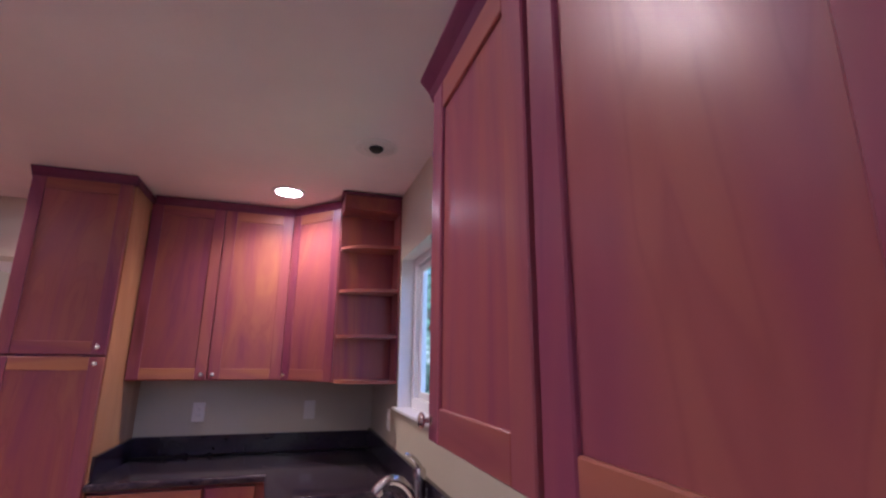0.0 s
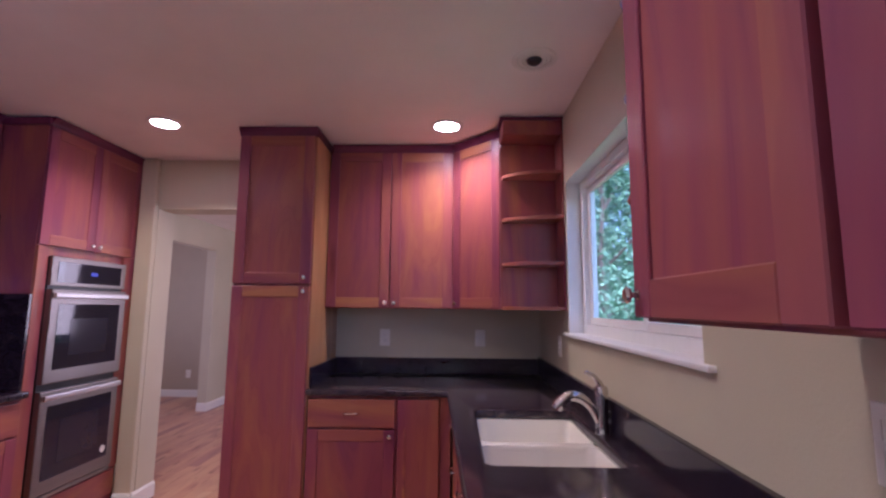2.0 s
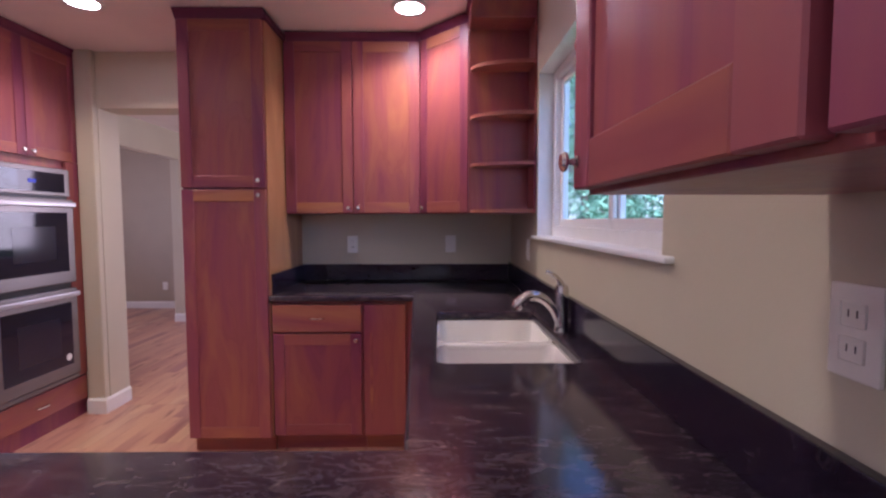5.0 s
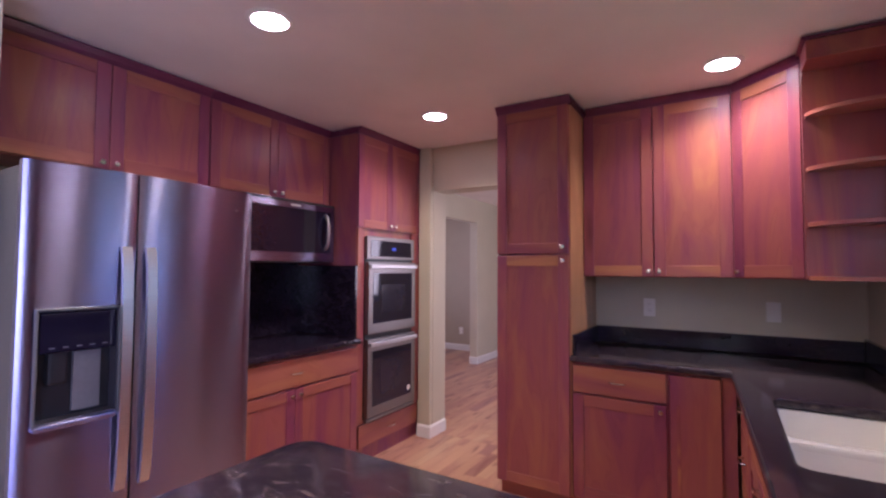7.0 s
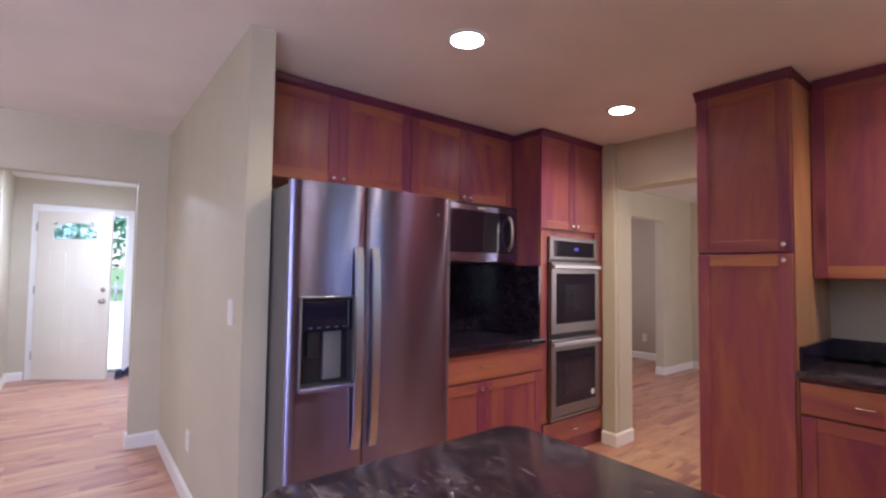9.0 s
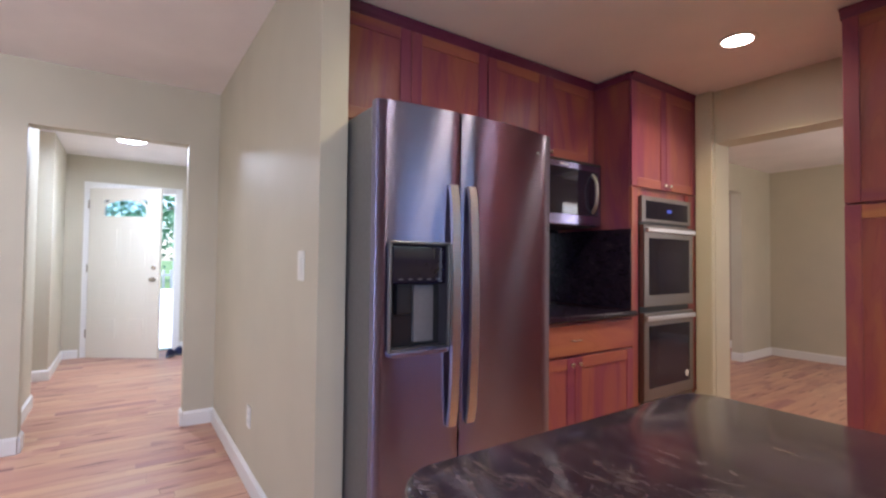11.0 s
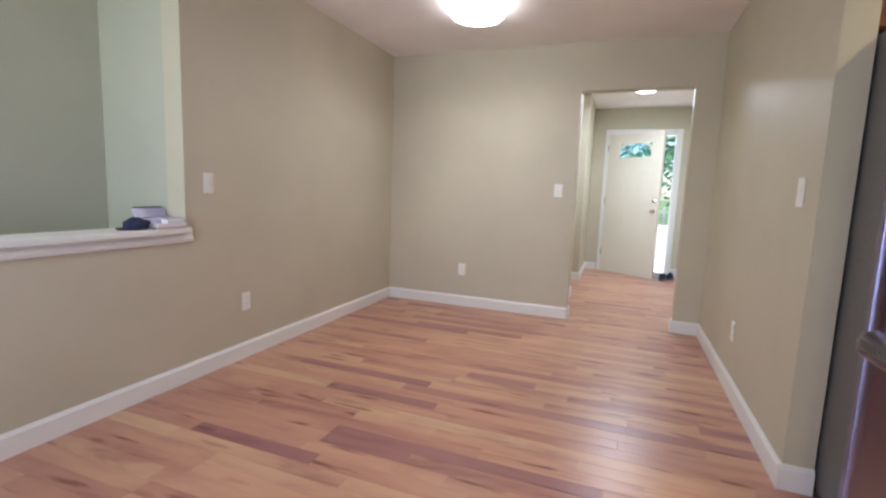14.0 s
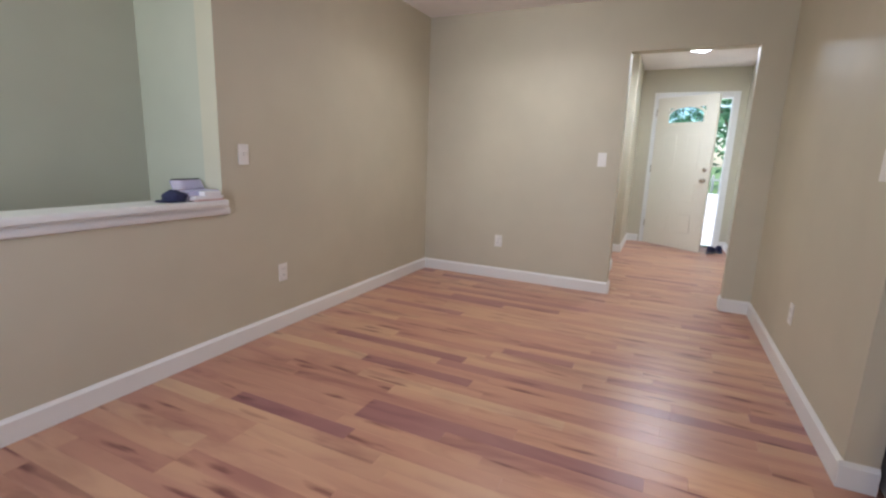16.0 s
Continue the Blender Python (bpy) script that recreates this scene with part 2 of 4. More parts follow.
M_GRANITE = granite("dark_granite")
# same stone, coloured near black to stand for the dark it reflects
M_GRANITE_DIM = granite("granite_dim_reflection", 0.28)
M_STEEL = steel("brushed_steel")
M_STEEL_OVEN = steel("oven_steel", (0.26, 0.235, 0.225), 0.36, 0.5)
M_HANDLE = steel("handle_steel", (0.60, 0.58, 0.58), 0.38, 0.0)
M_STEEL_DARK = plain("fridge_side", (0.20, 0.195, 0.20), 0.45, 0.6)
M_NICKEL = plain("satin_nickel", (0.66, 0.62, 0.58), 0.22, 1.0, 40)
M_CHROME = plain("brushed_nickel", (0.60, 0.57, 0.55), 0.18, 1.0, 30)
M_BLACK = plain("black_plastic", (0.018, 0.018, 0.021), 0.35)
M_BLACKGLASS = plain("black_glass", (0.012, 0.010, 0.024), 0.05)
M_RECESS = plain("dispenser_grey", (0.055, 0.050, 0.065), 0.35)
M_PADDLE = plain("pale_grey_plastic", (0.17, 0.165, 0.18), 0.35)
M_GREYPLASTIC = plain("grey_plastic", (0.13, 0.13, 0.15), 0.4)
M_CERAMIC = plain("white_ceramic", (0.84, 0.82, 0.77), 0.12, 0.0, 8, 0.02)
M_PLASTIC = plain("white_plastic", (0.82, 0.80, 0.75), 0.35, 0, 30, 0.02)
M_VINYL = plain("white_vinyl", (0.84, 0.85, 0.86), 0.3, 0, 20, 0.02)
M_GLASS = clear_glass("pane_glass", (0.84, 0.97, 1.0), 0.035)
M_LEADED = clear_glass("door_glass", (0.72, 0.94, 1.0), 0.08)
M_GLOW_CAN = glowing("lamp_lens", (1.0, 0.86, 0.66), 20.0)
M_GLOW_DRUM = glowing("opal_glass", (1.0, 0.95, 0.88), 5.4)
M_GLOW_HALL = glowing("hall_opal_glass", (0.93, 0.96, 1.0), 9.0)
M_DISPLAY = glowing("blue_display", (0.05, 0.12, 0.9), 0.14, 0.02)
M_NAVY = plain("navy_cloth", (0.020, 0.022, 0.065), 0.85, 0, 90, 0.3, 0.4)
M_PAPER = plain("paper", (0.78, 0.75, 0.75), 0.7, 0, 20, 0.04)
M_LILAC = plain("lilac_plastic", (0.50, 0.48, 0.66), 0.3, 0, 12, 0.12)
M_PINK = plain("pink_card", (0.62, 0.42, 0.38), 0.7, 0, 30, 0.08)
M_BARK = plain("bark", (0.10, 0.075, 0.055), 0.9, 0, 14, 0.4, 0.8)
M_LEAF = leaf_material("leaves", (0.10, 0.22, 0.135), (0.18, 0.33, 0.19))
M_LEAF2 = leaf_material("hedge_leaves", (0.04, 0.10, 0.06), (0.09, 0.19, 0.09))
M_GRASS = plain("lawn", (0.10, 0.18, 0.05), 0.9, 0, 6, 0.35, 0.6)
M_CONCRETE = plain("concrete", (0.60, 0.59, 0.57), 0.85, 0, 9, 0.12, 0.3)
M_SIDING = plain("siding", (0.50, 0.49, 0.45), 0.7, 0, 3, 0.08)
M_ROOF = plain("roof_felt", (0.12, 0.11, 0.10), 0.9, 0, 20, 0.2)
M_FLOOR = floor_wood("oak_plank", False)
M_FLOOR_REST = floor_wood("oak_plank_field", True)


# ---------- helpers for shapes ----------
def bm_box(x0, x1, y0, y1, z0, z1, bevel=0.0, seg=1):
    bm = bmesh.new()
    bmesh.ops.create_cube(bm, size=1.0)
    for v in bm.verts:
        v.co = Vector((x0 + (v.co.x + 0.5) * (x1 - x0), y0 + (v.co.y + 0.5) * (y1 - y0), z0 + (v.co.z + 0.5) * (z1 - z0)))
    if bevel:
        bmesh.ops.bevel(bm, geom=bm.edges[:], offset=bevel, segments=seg, affect="EDGES", profile=0.6)
    return bm


def bm_join(*bms):
    out = bms[0]
    for b in bms[1:]:
        me = bpy.data.meshes.new("tmp")
        b.to_mesh(me)
        out.from_mesh(me)
        bpy.data.meshes.remove(me)
        b.free()
    return out


def bm_loft(loops, cap0=True, cap1=True):
    bm = bmesh.new()
    rings = [[bm.verts.new(p) for p in loop] for loop in loops]
    n = len(rings[0])
    for a, b in zip(rings, rings[1:]):
        for i in range(n):
            bm.faces.new((a[i], a[(i + 1) % n], b[(i + 1) % n], b[i]))
    if cap0:
        bm.faces.new(list(reversed(rings[0])))
    if cap1:
        bm.faces.new(rings[-1])
    bmesh.ops.recalc_face_normals(bm, faces=bm.faces[:])
    return bm


def bm_lathe(profile, n=20, m=None):
    """profile: (radius, height) pairs round the z axis."""
    loops = [[Vector((r * math.cos(2 * math.pi * i / n), r * math.sin(2 * math.pi * i / n), z)) for i in range(n)] for r, z in profile]
    bm = bm_loft(loops)
    if m is not None:
        bm.transform(m)
    return bm


def bm_tube(points, radii, n=12):
    """A round tube along points; radii one for each."""
    pts = [Vector(p) for p in points]
    loops = []
    up = Vector((0.13, 0.31, 0.94))
    for i, p in enumerate(pts):
        d = (pts[min(i + 1, len(pts) - 1)] - pts[max(i - 1, 0)]).normalized()
        a = d.cross(up).normalized()
        b = d.cross(a).normalized()
        loops.append([p + radii[i] * (a * math.cos(2 * math.pi * k / n) + b * math.sin(2 * math.pi * k / n)) for k in range(n)])
    return bm_loft(loops)


def curve_points(pts, steps=6):
    """A smooth run through points (Catmull-Rom)."""
    p = [Vector(q) for q in pts]
    p = [2 * p[0] - p[1]] + p + [2 * p[-1] - p[-2]]
    out = []
    for i in range(1, len(p) - 2):
        for k in range(steps):
            t = k / steps
            out.append(0.5 * (2 * p[i] + (p[i + 1] - p[i - 1]) * t + (2 * p[i - 1] - 5 * p[i] + 4 * p[i + 1] - p[i + 2]) * t * t
                              + (3 * p[i] - p[i - 1] - 3 * p[i + 1] + p[i + 2]) * t ** 3))
    return out + [p[-2]]


def rounded_rect(x0, x1, y0, y1, r, z, n=5):
    out = []
    for cx, cy, a0 in ((x1 - r, y1 - r, 0), (x0 + r, y1 - r, 90), (x0 + r, y0 + r, 180), (x1 - r, y0 + r, 270)):
        for k in range(n + 1):
            a = radians(a0 + 90 * k / n)
            out.append(Vector((cx + r * math.cos(a), cy + r * math.sin(a), z)))
    return out


def mesh_of(name, bm, mat, smooth=False):
    me = bpy.data.meshes.new(name)
    if smooth:
        for f in bm.faces:
            f.smooth = True
        for e in bm.edges:
            if len(e.link_faces) == 2 and e.calc_face_angle(0) > 0.6:
                e.smooth = False
    bm.to_mesh(me)
    bm.free()
    me.materials.append(mat)
    return me


def part(name, bm, mat, parent, label="", smooth=False):
    ob = new(name, mesh_of(name, bm, mat, smooth))
    ob.parent = parent
    if label:
        tagged(ob, label)
    return ob


def thing(name, label, category, m=None, group="", kind=""):
    ob = new(name)
    ob.empty_display_size = 0.1
    if m is not None:
        ob.matrix_world = m
    return tagged(ob, label, category, group, kind)


def single(name, bm, mat, label, category="", group="", kind="", smooth=False, m=None):
    ob = new(name, mesh_of(name, bm, mat, smooth))
    if m is not None:
        ob.matrix_world = m
    return tagged(ob, label, category, group, kind)


# ---------- the setting ----------
def wall(name, along, lo, hi, a0, a1, z0=0.0, z1=CEIL, openings=(), mat=M_WALL, label="beige painted plaster wall"):
    """A wall that runs along x or y from a0 to a1, between lo and hi across, with openings (from, to, bottom, top)."""
    cuts = []
    at = a0
    for o0, o1, b, t in sorted(openings):
        cuts.append((at, o0, z0, z1))
        if b > z0:
            cuts.append((o0, o1, z0, b))
        if t < z1:
            cuts.append((o0, o1, t, z1))
        at = o1
    cuts.append((at, a1, z0, z1))
    bms = []
    for p, q, b, t in cuts:
        if q - p < 1e-4:
            continue
        bms.append(bm_box(p, q, lo, hi, b, t) if along == "x" else bm_box(lo, hi, p, q, b, t))
    bm = bm_join(*bms)
    bmesh.ops.remove_doubles(bm, verts=bm.verts[:], dist=1e-5)
    return single(name, bm, mat, label, "wall", kind="structure")


WX = -3.53        # west wall of the kitchen
DX = -4.97        # west wall of the dining room
DY = -5.805        # south wall of the dining room
PY0, PY1 = -2.897, -2.792   # partition beside the refrigerator

# the opening from -5.30 to -4.00 is added, unseen, for a fill lamp
wall("wall_east", "y", 0.0, 0.15, DY - 0.13, 0.20, openings=[(-5.30, -4.00, 0.45, 2.10), (-2.15, -0.83, 1.235, 2.05)])
wall("wall_north", "x", 0.0, 0.20, -2.895, 0.0, openings=[(-2.775, -1.895, 0.0, 2.07)], label="beige kitchen wall with a doorway")
single("wall_pier", bm_box(-2.895, -2.778, -0.045, -0.002, 0, CEIL, 0.008, 2), M_WALL, "beige wall end beside the oven cabinet", "wall", kind="structure")
wall("wall_west", "y", WX - 0.12, WX, PY1, 0.20)
wall("wall_north_return", "x", 0.0, 0.20, WX, -2.895, label="beige wall behind the oven cabinet")
wall("wall_partition", "x", PY0, PY1, DX, -2.765, label="beige partition beside the refrigerator")
wall("wall_dining_west", "y", DX - 0.12, DX, DY, PY1, openings=[(-3.98, -3.095, 0.0, 2.035)], label="beige dining room wall with an opening")
wall("wall_dining_south", "x", DY - 0.13, DY, DX - 0.12, 0.0, openings=[(-2.53, -0.45, 0.835, CEIL)], label="beige wall with a half wall")
wall("wall_stair_side", "y", -2.65, -2.53, -6.55, DY - 0.13, mat=M_WALL_GREEN, label="pale green grey stair wall")
wall("wall_stair_back", "x", -6.55, -6.43, -2.53, 0.15, mat=M_WALL_GREEN, label="grey green wall behind the half wall")
# its opening is added, unseen, beside the stair fill lamp
wall("wall_stair_end", "y", 0.0, 0.15, -6.43, DY - 0.13, openings=[(-6.35, -5.95, 1.2, 2.1)], mat=M_WALL_GREEN, label="grey green stair end wall")
# entrance hall
HX = -8.22
wall("wall_hall_right", "x", -2.76, -2.64, HX - 0.14, DX - 0.12, label="beige hall wall")
wall("wall_hall_front", "y", HX - 0.14, HX, -4.06, -2.76, openings=[(-3.83, -2.90, 0.0, 2.075)], label="beige entrance wall with a doorway")
wall("wall_hall_left", "x", -4.18, -4.06, HX - 0.14, -7.10, label="beige hall wall")
wall("wall_hall_side", "x", -4.18, -4.06, -6.10, DX - 0.12, label="beige hall wall")
wall("wall_hall_recess", "y", -7.22, -7.10, -5.30, -4.18, label="beige wall of the side passage")
wall("wall_hall_recess_end", "x", -5.42, -5.30, -7.22, -5.98, label="beige wall of the side passage")
wall("wall_hall_recess_side", "y", -6.10, -5.98, -5.30, -4.18, label="beige wall of the side passage")
# room beyond the kitchen doorway
NX = -3.82
wall("wall_far_west", "y", NX - 0.12, NX, 0.20, 3.70, openings=[(0.9, 2.87, 0.0, 2.105)], label="beige wall with a wide opening")
wall("wall_far_north", "x", 3.70, 3.82, NX - 0.12, -0.2, label="beige far wall")
# openings here and in wall_beyond_west are added, unseen, for the fill lamps
wall("wall_far_east", "y", -0.35, -0.2, 0.20, 3.70, openings=[(1.1, 2.5, 0.9, 2.1)], label="beige wall with an added unseen opening")
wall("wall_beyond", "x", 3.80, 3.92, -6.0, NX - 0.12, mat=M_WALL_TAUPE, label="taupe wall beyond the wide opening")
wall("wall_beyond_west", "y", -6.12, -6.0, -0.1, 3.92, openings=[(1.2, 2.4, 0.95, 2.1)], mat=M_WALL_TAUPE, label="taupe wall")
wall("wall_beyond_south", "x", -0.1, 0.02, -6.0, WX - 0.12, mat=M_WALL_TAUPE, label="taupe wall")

single("ceiling", bm_box(-8.4, 0.15, -6.55, 3.92, CEIL, CEIL + 0.12), M_CEIL, "off-white textured ceiling", "ceiling", kind="structure")


def baseboard(x0, y0, x1, y1, nx, ny, h=0.108, t=0.016):
    """White board along a wall's foot; (nx, ny) points into the room."""
    ln = math.hypot(x1 - x0, y1 - y0)
    prof = [(0.001, 0.004), (t, 0.004), (t, h - 0.016), (t * 0.45, h - 0.004), (t * 0.3, h), (0.001, h)]
    loops = [[Vector((px + nx * d, py + ny * d, z)) for d, z in prof] for px, py in ((x0, y0), (x1, y1))]
    return single("baseboard", bm_loft(loops), M_TRIM, "white painted baseboard", "baseboard", kind="structure")


for b in [(DX, DY, DX, -3.98, 1, 0), (DX, -3.095, DX, PY0, 1, 0), (DX, DY, 0.0, DY, 0, 1), (DX, PY0, -2.765, PY0, 0, -1),
          (-2.765, PY0 - 0.016, -2.765, PY1, 1, 0), (DX, -3.98, DX - 0.12, -3.98, 0, 1), (DX, -3.095, DX - 0.12, -3.095, 0, -1),
          (DX - 0.12, -2.76, HX, -2.76, 0, -1), (HX, -4.06, HX, -3.90, 1, 0), (HX, -2.84, HX, -2.76, 1, 0), (HX, -4.06, -7.10, -4.06, 0, 1),
          (-7.10, -5.30, -7.10, -4.044, 1, 0), (-6.10, -4.06, DX - 0.12, -4.06, 0, 1),
          (-2.895, -0.045, -2.762, -0.045, 0, -1), (-2.778, -0.045, -2.778, 0.20, 1, 0),
          (NX, 2.87, NX, 3.70, 1, 0), (NX - 0.12, 2.87, NX + 0.016, 2.87, 0, -1), (NX, 3.70, -0.35, 3.70, 0, -1), (-6.0, 3.80, NX - 0.12, 3.80, 0, -1)]:
    baseboard(*b)

# ledge on the half wall
ledge = thing("half_wall_ledge", "white painted wooden ledge capping the half wall", "ledge", kind="structure")
part("cap", bm_box(-2.528, -0.44, DY - 0.17, DY + 0.055, 0.853, 0.885, 0.008, 2), M_TRIM, ledge)
part("moulding", bm_loft([[Vector((x, DY + d, z)) for d, z in ((0.0, 0.80), (0.012, 0.80), (0.020, 0.806), (0.024, 0.822), (0.020, 0.834), (0.012, 0.838), (0.012, 0.846), (0.0, 0.8525))] for x in (-2.56, -0.44)]), M_TRIM, ledge)
part("inner_moulding", bm_box(-2.528, -0.44, DY - 0.145, DY - 0.131, 0.79, 0.852, 0.004), M_TRIM, ledge)

# ---------- cabinets ----------
def knob_bm(x, z, y=0.0):
    """Small mushroom knob whose stem stands out toward -y."""
    prof = [(0.008, 0.0), (0.008, 0.002), (0.0045, 0.004), (0.0045, 0.011), (0.0120, 0.0145), (0.0130, 0.018), (0.009, 0.0215), (0.001, 0.0225)]
    return bm_lathe(prof, 14, Matrix.Translation((x, y, z)) @ Matrix.Rotation(radians(90), 4, "X"))


def pull_bm(x, z, y=0.0, w=0.085):
    pts = curve_points([(x - w / 2, y, z), (x - w / 2 + 0.008, y - 0.02, z), (x, y - 0.026, z), (x + w / 2 - 0.008, y - 0.02, z), (x + w / 2, y, z)], 4)
    return bm_tube(pts, [0.0045] * len(pts), 8)


def shaker_door(parent, x0, x1, z0, z1, knob=None, rail=0.062):
    """Frame-and-panel door on the plane y = 0, thickness 20 mm toward +y."""
    g = 0.0018
    x0, x1, z0, z1 = x0 + g, x1 - g, z0 + g, z1 - g
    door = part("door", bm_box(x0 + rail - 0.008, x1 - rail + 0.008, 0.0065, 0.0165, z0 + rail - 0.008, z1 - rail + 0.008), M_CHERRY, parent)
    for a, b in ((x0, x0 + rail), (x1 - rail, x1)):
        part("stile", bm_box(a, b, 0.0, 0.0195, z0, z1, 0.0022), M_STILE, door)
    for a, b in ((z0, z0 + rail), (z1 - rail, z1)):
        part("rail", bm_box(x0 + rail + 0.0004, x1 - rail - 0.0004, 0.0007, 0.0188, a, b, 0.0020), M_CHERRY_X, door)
    if knob:
        part("knob", knob_bm(*knob), M_NICKEL, door, "satin nickel knob", True)
    return door


def drawer(parent, x0, x1, z0, z1, pull=True):
    g = 0.0018
    d = part("drawer", bm_box(x0 + g, x1 - g, 0.0, 0.0195, z0 + g, z1 - g, 0.004, 2), M_CHERRY_X, parent)
    if pull:
        part("handle", pull_bm((x0 + x1) / 2, (z0 + z1) / 2), M_NICKEL, d, "satin nickel bar pull", True)
    return d


def cabinet(name, label, m, w, z0, z1, d, toe=False, side=M_CHERRY, crown=(), ends=True, group="kitchen cabinets"):
    """Carcass whose door plane is y = 0; its back is at y = d."""
    c = thing(name, label, "cabinet", m, group)
    zb = z0 + 0.10 if toe else z0
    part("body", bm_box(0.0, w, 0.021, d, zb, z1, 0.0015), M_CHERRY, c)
    if ends:
        part("side_panel", bm_box(w + 0.0005, w + 0.006, 0.021, d, zb, z1, 0.001), side, c)
    if toe:
        part("toe_kick", bm_box(0.0, w, 0.075, 0.09, z0 + 0.002, zb - 0.001), M_CHERRY_X, c)
    for a, b, y in crown:
        part("crown", bm_loft([[Vector((x, yy, zz)) for yy, zz in ((0.02, z1 - 0.035), (0.004 + y, z1 - 0.03), (-0.004 + y, z1 - 0.012), (-0.022 + y, z1 + 0.010), (-0.022 + y, z1 + 0.016), (0.02, z1 + 0.016))] for x in (a, b)]), M_CHERRY_DARK, c)
    return c


TOP = 2.418
# tall pantry cupboard
pantry = cabinet("pantry_cabinet", "tall cherry pantry cupboard with two stacked doors", pose(-1.89, -0.645, 0), 0.455, 0.0, TOP, 0.644, toe=True, side=M_SIDE, crown=[(-0.005, 0.47, 0)])
shaker_door(pantry, 0.0, 0.455, 0.105, 1.488, (0.42, 1.455), 0.062)
shaker_door(pantry, 0.0, 0.455, 1.498, TOP - 0.03, (0.42, 1.535), 0.062)
part("crown", bm_box(0.457, 0.474, 0.0, 0.60, TOP - 0.03, TOP + 0.014, 0.005), M_CHERRY_DARK, pantry)

# wall cabinet with two doors on the end wall
upper = cabinet("upper_cabinet", "cherry wall cabinet with two tall shaker doors", pose(-1.428, -0.335, 0), 0.815, 1.36, TOP, 0.334, ends=False, crown=[(0.02, 0.815, 0)])
shaker_door(upper, 0.002, 0.41, 1.365, TOP - 0.03, (0.382, 1.395))
shaker_door(upper, 0.413, 0.815, 1.365, TOP - 0.03, (0.441, 1.395))

# diagonal corner cabinet
corner = thing("corner_cabinet", "cherry diagonal corner wall cabinet with one door", "cabinet", None, "kitchen cabinets")
shell = [(-0.611, -0.002), (-0.611, -0.318), (-0.318, -0.611), (-0.002, -0.611), (-0.002, -0.002)]
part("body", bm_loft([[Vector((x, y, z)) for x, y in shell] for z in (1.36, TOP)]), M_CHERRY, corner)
part("crown", bm_loft([[Vector((x - o, y - o, z)) for x, y in ((-0.611, -0.30), (-0.605, -0.335), (-0.335, -0.605), (-0.30, -0.611))] for z, o in ((TOP - 0.032, 0.0), (TOP - 0.012, 0.006), (TOP + 0.012, 0.02))]), M_CHERRY_DARK, corner)
face = shaker_door(corner, 0.0, 0.392, 1.365, TOP - 0.03, (0.03, 1.395))
face.matrix_local = pose(-0.611 - 0.004, -0.332 - 0.004, 0, 0, 0, -45)

# open end shelves with rounded fronts
shelf_unit = thing("corner_shelf_unit", "open cherry end shelves with rounded fronts", "shelf", None, "kitchen cabinets")
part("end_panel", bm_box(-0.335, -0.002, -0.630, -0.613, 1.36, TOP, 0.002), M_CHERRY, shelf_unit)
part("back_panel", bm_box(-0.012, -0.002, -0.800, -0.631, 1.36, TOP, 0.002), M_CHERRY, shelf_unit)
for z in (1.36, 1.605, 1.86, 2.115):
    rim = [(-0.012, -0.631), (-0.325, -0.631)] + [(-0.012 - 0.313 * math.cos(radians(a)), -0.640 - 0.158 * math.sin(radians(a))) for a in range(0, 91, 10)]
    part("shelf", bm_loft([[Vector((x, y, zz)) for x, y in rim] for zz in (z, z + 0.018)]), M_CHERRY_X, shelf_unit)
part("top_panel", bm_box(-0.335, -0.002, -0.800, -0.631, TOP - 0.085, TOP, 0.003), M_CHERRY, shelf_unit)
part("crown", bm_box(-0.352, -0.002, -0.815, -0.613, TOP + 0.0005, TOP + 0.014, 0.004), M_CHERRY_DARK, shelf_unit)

# base cabinets under the end wall worktop
base_end = cabinet("base_cabinet", "cherry base cabinet with a drawer above a door", pose(-1.434, -0.622, 0), 0.515, 0.0, 0.868, 0.62, toe=True, ends=False)
drawer(base_end, 0.01, 0.505, 0.70, 0.855)
shaker_door(base_end, 0.01, 0.505, 0.11, 0.69, (0.475, 0.655))
base_corner = cabinet("corner_base_cabinet", "cherry corner base cabinet with a plain panel", pose(-0.918, -0.622, 0), 0.30, 0.0, 0.868, 0.62, toe=True, ends=False)
part("filler_panel", bm_box(0.003, 0.235, 0.0, 0.0195, 0.11, 0.855, 0.003), M_CHERRY, base_corner)
part("moulding", bm_box(0.035, 0.050, -0.003, 0.0, 0.20, 0.70, 0.0012), M_CHERRY_X, base_corner)

# base cabinets along the window wall
y_at = -0.645
SLANT = math.degrees(math.atan(0.077 / 1.72))
for w, kind in ((0.40, "drawers"), (0.80, "sink"), (0.50, "door")):
    c = cabinet("base_cabinet", "cherry base cabinet under the window worktop", pose(-0.606 - 0.0448 * (y_at + 0.645), y_at, 0, 0, 0, SLANT - 90), w - 0.003, 0.0, 0.66 if kind == "sink" else 0.868, 0.50, toe=True, ends=False)
    if kind == "drawers":
        for a, b in ((0.70, 0.855), (0.42, 0.69), (0.11, 0.41)):
            drawer(c, 0.01, w - 0.012, a, b)
    elif kind == "sink":
        part("apron", bm_box(0.0, w - 0.003, 0.021, 0.04, 0.661, 0.868), M_CHERRY, c)
        drawer(c, 0.01, w - 0.012, 0.70, 0.855, False)
        shaker_door(c, 0.01, w / 2, 0.11, 0.69, (w / 2 - 0.035, 0.655))
        shaker_door(c, w / 2, w - 0.012, 0.11, 0.69, (w / 2 + 0.035, 0.655))
    else:
        drawer(c, 0.01, w - 0.012, 0.70, 0.855)
        shaker_door(c, 0.01, w - 0.012, 0.11, 0.69, (0.045, 0.655))
    y_at -= w

